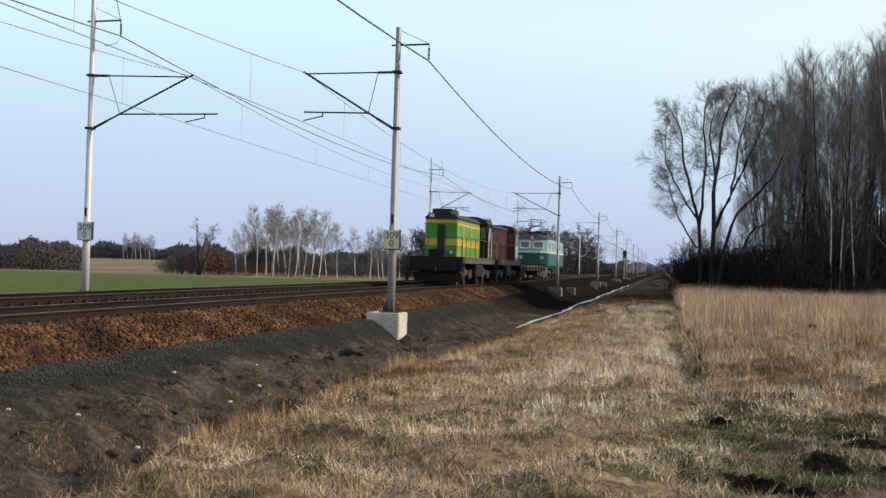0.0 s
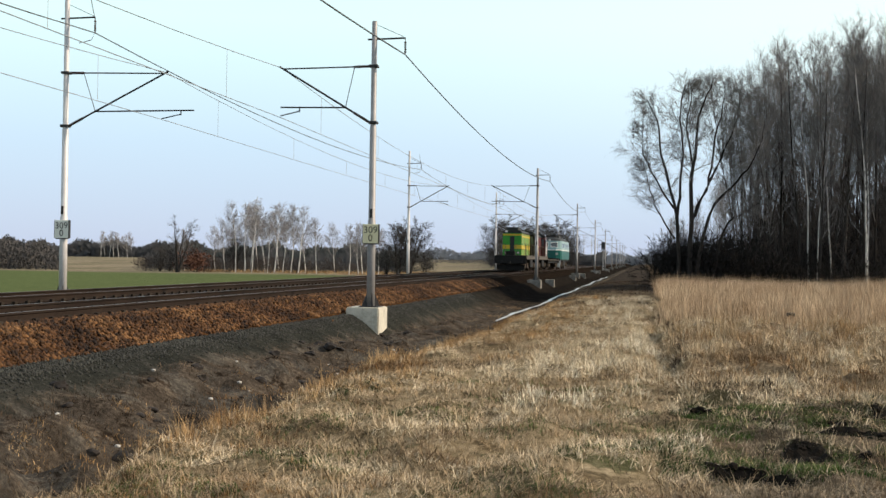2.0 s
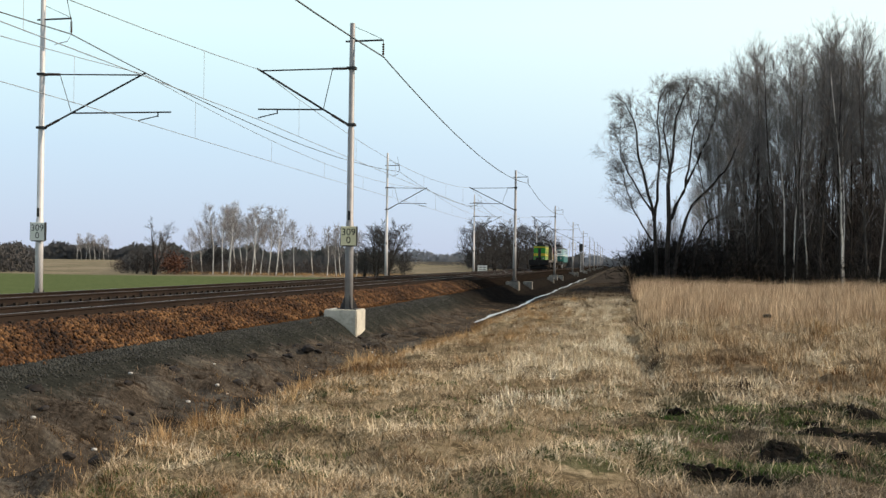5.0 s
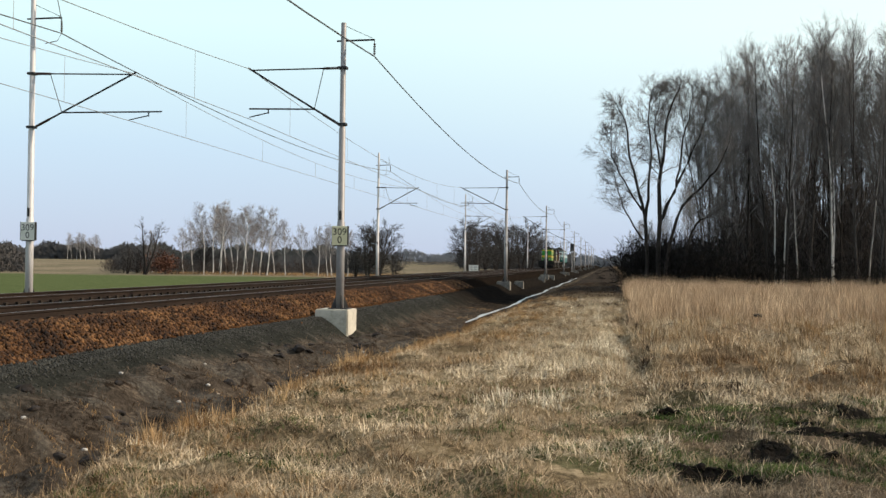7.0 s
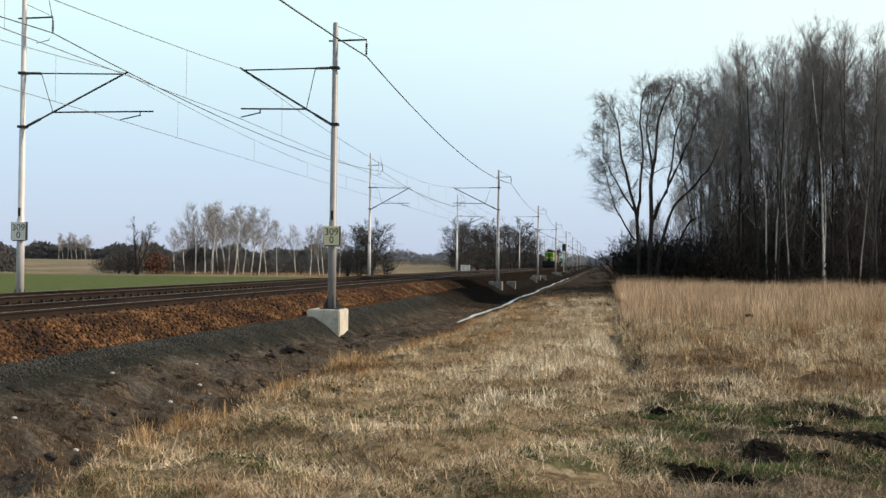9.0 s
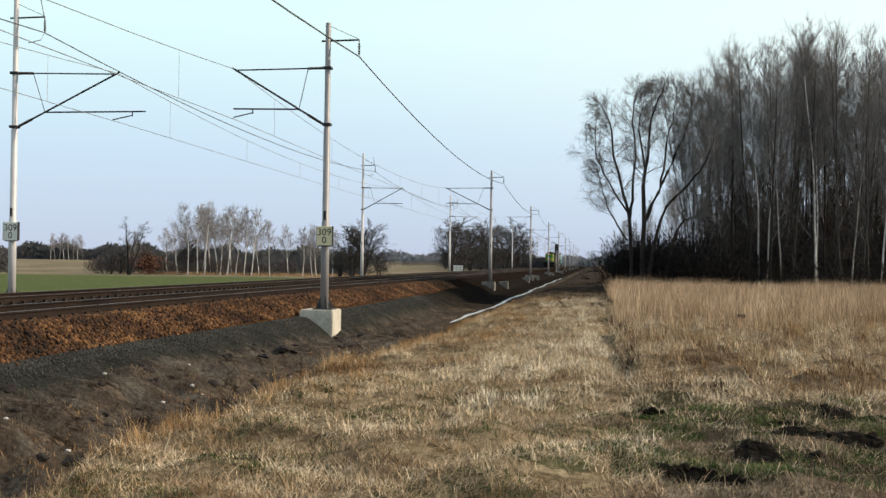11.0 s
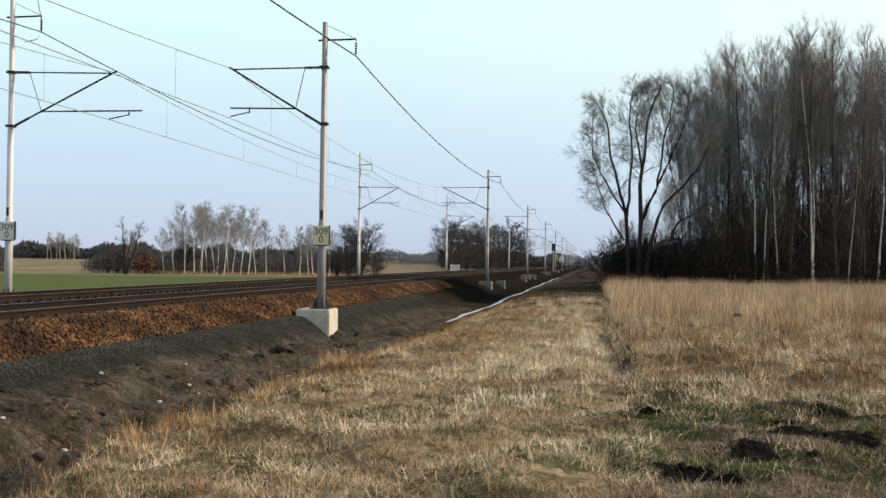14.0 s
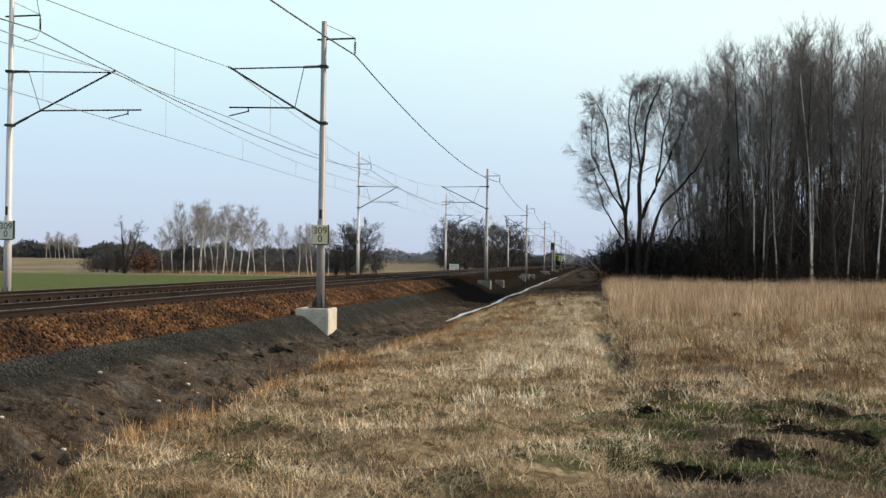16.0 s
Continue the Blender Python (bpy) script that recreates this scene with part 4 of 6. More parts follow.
def electric():
    """A round-nosed four-axle electric locomotive. Its near buffer beam at y = 0."""
    loco = empty("electric_locomotive", label="teal and pale grey electric locomotive with a raised pantograph", category="locomotive")
    L = 15.2

    def shell(z0, z1, w0, w1, nose0, nose1, name, mat, parent, label=""):
        bm = bmesh.new()
        rings = []
        for z, w, ns in ((z0, w0, nose0), (z1, w1, nose1)):
            out = [(-w * 0.55, ns), (w * 0.55, ns), (w * 0.9, ns + 0.22), (w, ns + 0.6), (w, L - ns - 0.6), (w * 0.9, L - ns - 0.22), (w * 0.55, L - ns), (-w * 0.55, L - ns), (-w * 0.9, L - ns - 0.22), (-w, L - ns - 0.6), (-w, ns + 0.6), (-w * 0.9, ns + 0.22)]
            rings.append([bm.verts.new((u, v, z)) for u, v in out])
        a, b = rings
        for k in range(12):
            bm.faces.new((a[k], a[(k + 1) % 12], b[(k + 1) % 12], b[k]))
        bm.faces.new(a[::-1])
        bm.faces.new(b)
        return part(name, bm, mat, parent, label)
    body = shell(1.12, 2.22, 1.38, 1.40, 0.15, 0.05, "lower_body", TEAL, loco, "teal lower body")
    up = shell(2.22, 3.22, 1.40, 1.34, 0.05, 0.42, "upper_body", PALE_TEAL, loco, "pale grey-green upper body")
    shell(3.22, 3.46, 1.36, 1.12, 0.34, 0.7, "roof", ROOF_GREY, loco, "dark grey roof")
    shell(3.46, 3.62, 1.12, 0.7, 0.7, 1.0, "roof_crown", ROOF_GREY, loco)
    shell(2.14, 2.22, 1.415, 1.415, 0.03, 0.03, "waist_line", PAINT_WHITE, body)
    for s in (-1, 1):
        # windscreens lean with the nose
        bm = bmesh.new()
        for off in (0.0,):
            q = [(s * 0.16, 0.145, 2.50), (s * 0.92, 0.175, 2.50), (s * 0.90, 0.32, 3.02), (s * 0.16, 0.29, 3.02)]
            lo = [bm.verts.new((u, v - 0.03, z)) for u, v, z in q]
            hi = [bm.verts.new((u, v + 0.06, z)) for u, v, z in q]
            bm.faces.new(lo)
            bm.faces.new(hi[::-1])
            for k in range(4):
                bm.faces.new((lo[k], lo[(k + 1) % 4], hi[(k + 1) % 4], hi[k]))
        w = part("windscreen", bm, GLASS, up)
        fr = Bundle()
        fr.add([(u, v - 0.03, z) for u, v, z in q + q[:1]], 0.035, 4)
        fr.mesh("window_frame", PAINT_WHITE, w)
        for k in range(6):
            y = 1.1 + 2.3 * k
            part("side_window", boxes((s * 1.37 - 0.03, s * 1.37 + 0.03, y, y + 0.8, 2.45, 2.95), bevel=0.02), GLASS, up)
        part("headlight", rods(((s * 0.85, 0.2, 1.75), (s * 0.85, 0.02, 1.75), 0.14), sides=16), LAMP_GLASS, body)
        part("step_plate", prism([(s * 0.75, 0.3), (s * 1.2, 0.22), (s * 1.3, 1.0), (s * 0.95, 1.0)], "y", -0.06, 0.05), PAINT_WHITE if s > 0 else PALE_TEAL, loco, "pale step plate")
    part("top_lamp", rods(((0, 0.5, 3.3), (0, 0.32, 3.3), 0.13), sides=16), LAMP_GLASS, up)
    part("buffer_beam", boxes((-1.3, 1.3, 0.0, 0.14, 0.7, 1.14), bevel=0.03), LOCO_DARK, loco)
    part("buffer_beam", boxes((-1.3, 1.3, L - 0.14, L, 0.7, 1.14), bevel=0.03), LOCO_DARK, loco)
    part("underframe", boxes((-1.25, 1.25, 0.3, L - 0.3, 0.9, 1.13)), LOCO_DARK, loco)
    part("equipment_box", boxes((-1.2, 1.2, 6.0, 9.2, 0.4, 0.95), bevel=0.05), LOCO_DARK, loco)
    buffers(loco, 0.0, -1)
    buffers(loco, L, 1)
    bogie(loco, 3.3, 3.0)
    bogie(loco, 11.9, 3.0)
    for y, top, name in ((3.0, 4.85, "raised"), (11.8, 4.2, "folded")):
        p = part("pantograph", boxes((-0.6, 0.6, y - 0.7, y + 0.7, 3.78, 3.84), bevel=0.01), LOCO_DARK, loco, name + " dark steel pantograph")
        mid = (top + 3.84) / 2
        k = 1.0 if name == "raised" else 1.35
        arm = bmesh.new()
        for s in (-0.5, 0.5):
            for w in (-1, 1):
                rod(arm, (s, y, 3.84), (s, y + w * k, mid), 0.024)
                rod(arm, (s, y + w * k, mid), (s * 0.8, y + w * 0.12, top - 0.08), 0.02)
        for w in (-1, 1):
            rod(arm, (-0.5, y + w * k, mid), (0.5, y + w * k, mid), 0.022)
        part("arm_frame", arm, LOCO_DARK, p)
        part("collector_head", rods(((-0.55, y - 0.12, top), (0.55, y - 0.12, top), 0.025), ((-0.55, y + 0.12, top), (0.55, y + 0.12, top), 0.025), ((0.55, y, top), (0.9, y, top - 0.2), 0.02), ((-0.55, y, top), (-0.9, y, top - 0.2), 0.02)), LOCO_DARK, p)
        for s in (-0.5, 0.5):
            for w in (-0.5, 0.5):
                part("insulator", rods(((s, y + w, 3.6), (s, y + w, 3.8), 0.07)), INSULATOR, p)
    part("roof_equipment", boxes((-0.7, 0.7, 5.2, 9.6, 3.6, 3.86), (-0.3, 0.3, 6.0, 6.6, 3.86, 4.05), bevel=0.04), ROOF_GREY, loco)
    return loco


def flat_wagon():
    wagon = empty("flat_wagon", label="empty low flat wagon with a dark steel deck", category="wagon")
    L = 17.6
    part("deck", boxes((-1.3, 1.3, 0.0, L, 1.06, 1.2), bevel=0.02), FRAME_GREY, wagon, "dusty grey deck")
    for s in (-1, 1):
        part("side_sill", boxes((s * 1.22 - 0.06, s * 1.22 + 0.06, 0.0, L, 0.78, 1.06), bevel=0.02), LOCO_DARK, wagon)
        for k in range(8):
            part("stake_pocket", boxes((s * 1.32 - 0.04, s * 1.32 + 0.04, 1.0 + 2.2 * k, 1.14 + 2.2 * k, 0.86, 1.36), bevel=0.01), LOCO_DARK, wagon)
    part("end_sill", boxes((-1.3, 1.3, -0.04, 0.06, 0.75, 1.32), bevel=0.02), LOCO_DARK, wagon)
    part("end_sill", boxes((-1.3, 1.3, L - 0.06, L + 0.04, 0.75, 1.32), bevel=0.02), LOCO_DARK, wagon)
    buffers(wagon, -0.04, -1)
    buffers(wagon, L + 0.04, 1)
    bogie(wagon, 2.8, 1.8)
    bogie(wagon, L - 2.8, 1.8)
    return wagon


green_loco = diesel(LIME, YELLOW, LIME_YELLOW, LOCO_DARK, "bright green and yellow diesel locomotive with a black end door")
red_loco = diesel(RED, YELLOW, RUST_RED, RED, "faded red diesel locomotive with white lettering bars", bars=True)
wagon = flat_wagon()
e_loco = electric()
for piece in e_loco.children_recursive:
    piece.data.transform(Matrix.Diagonal((1.06, 1.07, 1.08, 1.0)))

# ---------------------------------------------------------------- lineside things
sig = empty("railway_signal", pose(-7.75, 243, -0.7), label="dark railway light signal on a slim mast", category="railway signal")
part("mast", rods(((0, 0, 0), (0, 0, 4.6), 0.09)), STEEL, sig)
part("signal_head", boxes((-0.36, 0.36, -0.06, 0.06, 4.1, 5.6), bevel=0.12), BLACK, sig, "black backboard")
part("ladder", rods(((-0.2, 0.16, 0), (-0.2, 0.16, 4.6), 0.02), ((0.2, 0.16, 0), (0.2, 0.16, 4.6), 0.02)), DARK_STEEL, sig)
for z in (4.45, 4.85, 5.25):
    part("lamp_hood", rods(((0, -0.06, z), (0, -0.3, z), 0.11), sides=12), BLACK, sig)
hurdle = empty("white_barrier", pose(-20.4, 181, float(ground_z(-20.4, 181))), label="white-painted slatted barrier beside the far track", category="barrier")
for k in range(4):
    part("rail_board", boxes((-0.72, 0.72, -0.03, 0.03, 0.25 + 0.32 * k, 0.47 + 0.32 * k), bevel=0.01), PAINT_WHITE, hurdle)
for s in (-0.6, 0.0, 0.6):
    part("post", boxes((s - 0.05, s + 0.05, 0.03, 0.12, -0.1, 1.5)), PAINT_WHITE, hurdle)
stalk = empty("dead_plant_stalk", pose(3.95, 34, float(ground_z(3.95, 34))), label="dead weed stalk with a dark seed head", category="weed")
part("stem", rods(((0, 0, -0.05), (0.02, 0, 0.36), 0.008)), BOGIE, stalk)
part("seed_head", boxes((-0.10, 0.13, -0.03, 0.05, 0.3, 0.4), bevel=0.03), RUBBER, stalk)
ROCK = material("dark_clod", [(0.010, 0.008, 0.007), (0.03, 0.024, 0.02)], 0.95, 0, 9, 2, 0.4)
PALE_ROCK = material("pale_stone", [(0.35, 0.33, 0.30), (0.5, 0.48, 0.44)], 0.9, 0, 9, 2, 0.3)
RS = random.Random(5)
for k in range(90):
    dark = k % 3 > 0
    bm = bmesh.new()
    size = RS.uniform(0.04, 0.14) if dark else RS.uniform(0.025, 0.045)
    bmesh.ops.create_icosphere(bm, subdivisions=2, radius=size)
    for v in bm.verts:
        v.co *= 1 + 0.6 * noise.noise(v.co * 11 + Vector((k * 3.1, 0, 0)))
        v.co.z *= 0.6
    cx, cy = RS.uniform(-7.8, -5.1), RS.uniform(13, 36)
    stone = part("earth_clod" if dark else "pale_stone", bm, ROCK if dark else PALE_ROCK)
    stone.matrix_basis = pose(cx, cy, float(ground_z(cx, cy)) + 0.01, 0, 0, RS.uniform(0, 360))
    tagged(stone, "dark clod of earth on the embankment slope" if dark else "small pale stone lying on the embankment slope", "clod" if dark else "stone", "clods on the slope" if dark else "pale stones on the slope")


# ---------------------------------------------------------------- trees and shrubs
def grow(seed, height, radius, lean=0.03, first=0.35, boughs=26, angle=38, reach=0.32, twigs=7, shoots=4, stems=1, spread=0.0, wander=0.05, gather=1.0, twig_r=0.008, lift=0.10):
    """A bare tree: trunk bundle and crown bundle. first: where the boughs begin; angle: from the upright; reach: bough length by height."""
    r = random.Random(seed)
    trunk, crown = Bundle(), Bundle()

    def path(start, way, length, n, bend, lift=0.0):
        pts, p, d = [start.copy()], start.copy(), way.normalized()
        for _ in range(n):
            d = (d + Vector((r.gauss(0, bend), r.gauss(0, bend), r.gauss(0, bend) + lift))).normalized()
            p = p + d * (length / n)
            pts.append(p.copy())
        return pts

    def at(pts, f):
        k = min(int(f * (len(pts) - 1)), len(pts) - 2)
        g = f * (len(pts) - 1) - k
        return pts[k].lerp(pts[k + 1], g), (pts[k + 1] - pts[k]).normalized()

    def side(d, ang):
        ax = Vector((r.gauss(0, 1), r.gauss(0, 1), r.gauss(0, 1))).cross(d)
        return (d * math.cos(ang) + ax.normalized() * math.sin(ang)).normalized()

    for s in range(stems):
        a = 2 * math.pi * (s + r.random() * 0.6) / stems
        way = Vector((math.cos(a) * spread * r.uniform(0.5, 1.2) + r.gauss(0, lean), math.sin(a) * spread * r.uniform(0.5, 1.2) + r.gauss(0, lean), 1))
        h = height * r.uniform(0.82, 1.0) if stems > 1 else height
        rad = radius * (r.uniform(0.55, 1.0) if stems > 1 else 1)
        stem = path(Vector((0.12 * math.cos(a), 0.12 * math.sin(a), -0.3)) if stems > 1 else Vector((0, 0, -0.3)), way, h, 9 if height > 4 else 5, wander, 0.03 if stems > 1 else 0.01)
        n = len(stem)
        trunk.add(stem, [rad * (1 - 0.93 * (k / (n - 1)) ** 0.9) + 0.006 for k in range(n)], 7 if height > 4 else 3)
        for b in range(boughs):
            f = first + (1 - first) * ((b + r.random()) / boughs) ** gather
            p, d = at(stem, min(f, 0.995))
            ln = height * reach * (1.15 - f) * r.uniform(0.7, 1.25) + 0.35
            br = path(p, side(d, radians(angle * r.uniform(0.6, 1.3))), ln, 4, 0.12, lift)
            r0 = max(0.012, rad * 0.42 * (1 - f) + 0.012)
            crown.add(br, [r0 * (1 - 0.8 * k / 4) for k in range(5)], 3)
            for t in range(twigs):
                q, e = at(br, r.uniform(0.2, 1.0))
                tl = ln * r.uniform(0.22, 0.5) + 0.15
                tw = path(q, side(e, radians(r.uniform(20, 55))), tl, 2, 0.16, lift * 0.8)
                crown.ribbon(tw, [twig_r * 1.3, twig_r], side(e, math.pi / 2))
                for u in range(shoots):
                    q2, e2 = at(tw, r.uniform(0.2, 1.0))
                    crown.ribbon([q2, q2 + side(e2, radians(r.uniform(20, 60))) * (tl * r.uniform(0.35, 0.7))], [twig_r], side(e2, math.pi / 2))
    return trunk, crown


def plant(name, seed, bark, twig, m, label, category, group="", trunk_label="", **kw):
    thing = empty(name, m, label=label, category=category, group=group)
    trunk, crown = grow(seed, **kw)
    tagged(trunk.mesh("trunk", bark, thing, smooth=True), trunk_label)
    crown.mesh("crown", twig, thing)
    return thing


def stand(x, y):
    return float(ground_z(x, y)) - 0.02


def again(ob, x, y, size, turn, tip=0.0):
    c = copy_thing(ob, pose(x, y, stand(x, y), 0, tip, 0) @ pose(0, 0, 0, 0, 0, turn))
    c.scale = (size, size, size)
    return c


R = random.Random(11)
WOOD = "trees of the bare wood"
def slim_tree(seed, height, radius):
    """A tall slim tree of a dense wood: a straight stem, steep boughs and a haze of upright twigs near the top."""
    r = random.Random(seed)
    trunk, crown = Bundle(), Bundle()

    def run(p, d, length, n, bend, lift):
        pts = [p.copy()]
        for _ in range(n):
            d = (d + Vector((r.gauss(0, bend), r.gauss(0, bend), r.gauss(0, bend) + lift))).normalized()
            p = p + d * (length / n)
            pts.append(p)
        return pts

    def off(d, ang):
        ax = Vector((r.gauss(0, 1), r.gauss(0, 1), r.gauss(0, 1))).cross(d)
        return (d * math.cos(ang) + ax.normalized() * math.sin(ang)).normalized()

    def spot(pts, f):
        k = min(int(f * (len(pts) - 1)), len(pts) - 2)
        return pts[k].lerp(pts[k + 1], f * (len(pts) - 1) - k), (pts[k + 1] - pts[k]).normalized()

    stems = [(run(Vector((0, 0, -0.3)), Vector((r.gauss(0, 0.03), r.gauss(0, 0.03), 1)), height, 10, 0.028, 0.02), radius, 1.0)]
    if r.random() < 0.6:
        p, d = spot(stems[0][0], r.uniform(0.2, 0.45))
        stems.append((run(p, off(d, 0.2), height * r.uniform(0.42, 0.58), 7, 0.03, 0.05), radius * 0.6, 0.6))
    for pts, rad, share in stems:
        n = len(pts)
        trunk.add(pts, [rad * (1 - 0.92 * (k / (n - 1)) ** 0.85) + 0.004 for k in range(n)], 6)
        for b in range(int(42 * share)):
            f = 0.22 + 0.77 * ((b + r.random()) / int(42 * share)) ** 0.66
            p, d = spot(pts, f)
            ln = (0.6 + 2.7 * (1.02 - f) ** 0.75) * r.uniform(0.5, 1.3)
            if f < 0.42:
                ln *= 0.6
            br = run(p, off(d, radians(r.uniform(24, 52))), ln, 4, 0.09, 0.13)
            r0 = max(0.009, rad * 0.34 * (1 - f) + 0.009)
            crown.add(br, [r0 * (1 - 0.75 * k / 4) for k in range(5)], 3)
            for t in range(11 if f > 0.42 else 5):
                q, e = spot(br, r.uniform(0.15, 1.0))
                tl = r.uniform(0.4, 1.05) * (0.6 + 0.38 * ln)
                tw = run(q, off(e, radians(r.uniform(14, 46))), tl, 2, 0.10, 0.16)
                crown.ribbon(tw, [0.0075, 0.0052], off(e, math.pi / 2))
                for u in range(6):
                    q2, e2 = spot(tw, r.uniform(0.1, 0.95))
                    w2 = (off(e2, radians(r.uniform(14, 48))) + Vector((0, 0, 0.25))).normalized()
                    crown.ribbon([q2, q2 + w2 * (tl * r.uniform(0.35, 0.75))], [0.0048], off(e2, math.pi / 2))
    return trunk, crown


def slim(name, seed, bark, twig, label, group, trunk_label="", height=15.2, radius=0.085):
    thing = empty(name, pose(0, 0, 0), label=label, category="tree", group=group)
    t, c = slim_tree(seed, height, radius)
    tagged(t.mesh("trunk", bark, thing, smooth=True), trunk_label)
    c.mesh("crown", twig, thing)
    return thing


kinds = [slim("bare_tree", 20 + k, WOOD_BARK, WOOD_TWIG, "slender bare grey-brown tree at the edge of the wood", WOOD) for k in range(6)]
dark_kinds = [slim("bare_tree", 40 + k, BARK, WOOD_TWIG, "slender bare tree with dark bark inside the wood", WOOD, radius=0.10) for k in range(3)]
birch = slim("birch_tree", 31, BIRCH, WOOD_TWIG, "bare birch with a pale white trunk in the wood", "birches in the wood", "pale peeling birch bark", radius=0.07)


def canopy(x):
    """The height of the wood from its low edge by the line to its middle."""
    return float(np.interp(x, [3.5, 5.0, 6.6, 8.5, 11.6, 14.0, 17.5, 30], [11.5, 13.2, 14.9, 15.7, 16.9, 16.4, 16.1, 16.0]))


everyone = kinds + dark_kinds
n_ = 0
for row in range(4):
    y0 = 75.5 + row * 4.2
    x0 = 0.076 * y0 + 0.3
    # the second row runs on, unseen, past the view's edge to shade the wood
    while x0 < 0.245 * y0 + (5.0 if row == 1 else 1.0):
        x = x0 + R.uniform(-0.45, 0.45)
        y = y0 + R.uniform(-1.5, 1.5) + max(0, 8 - x) * 0.8
        tree = kinds[n_ % 6] if n_ % 5 < 3 else dark_kinds[n_ % 3]
        again(tree, x, y, canopy(x * 76 / y) / 15.75 * R.uniform(0.86, 1.0) * (y / 76) ** 0.35, R.uniform(0, 360), -3.5 * max(0.0, min(1.0, (12 - x) / 7)) + R.uniform(-1.5, 1.5))
        n_ += 1
        x0 += 0.88 + 0.12 * row if x0 < 0.26 * y0 else 2.4
# the pale trunks that stand out at the front
for x, y, size, tip in ((12.85, 73.8, 1.02, 1.5), (13.05, 74.3, 0.9, -1.5), (16.7, 74.4, 1.0, 3.5), (9.75, 74.6, 0.95, -1.5), (10.2, 75.2, 0.78, 1.0), (15.2, 75.5, 0.85, 2.0), (11.2, 75.8, 0.82, -1.0), (18.6, 75.5, 0.95, 1.0)):
    again(birch, x, y, size, R.uniform(0, 360), tip)
for k, ob in enumerate((*everyone, birch)):
    ob.matrix_basis = pose(24 + 1.6 * k, 80 + 2.3 * (k % 4), -0.75, 0, 0, 40 * k)


# the spreading tree that stands before the wood: its main limbs as (sideways, up) in metres from the foot
BOUGH_LINES = {
    "left": (0.13, [(-0.62, -0.3), (-0.74, 1.9), (-1.5, 4.9), (-2.0, 7.8), (-2.7, 9.2)]),
    "left_inner": (0.10, [(-0.74, 1.8), (-0.55, 3.6), (-0.4, 6.4), (-0.5, 9.0), (-0.2, 10.0)]),
    "middle": (0.16, [(0.1, -0.3), (0.1, 3.0), (0.3, 5.5), (0.6, 7.8), (1.3, 9.9)]),
    "middle_fork": (0.08, [(0.25, 5.0), (-0.1, 7.4), (0.3, 9.9)]),
    "right": (0.12, [(0.15, 1.5), (1.4, 4.2), (2.4, 6.4), (3.0, 8.0), (3.2, 9.5)]),
    "right_fork": (0.07, [(1.2, 3.8), (1.5, 6.2), (2.0, 8.4), (2.2, 9.9)]),
    "low_right": (0.12, [(0.4, -0.3), (1.2, 1.9), (2.9, 4.0), (3.9, 5.3), (4.4, 7.2)]),
    "lowest": (0.09, [(1.2, -0.2), (2.2, 1.2), (3.2, 2.1), (4.6, 2.9)]),
    "low_left": (0.06, [(-0.8, 0.6), (-1.7, 1.9), (-2.4, 3.5), (-2.8, 5.2)]),
    "outer_left": (0.06, [(-0.9, 2.4), (-2.1, 4.2), (-2.9, 6.0), (-2.9, 7.8)]),
}


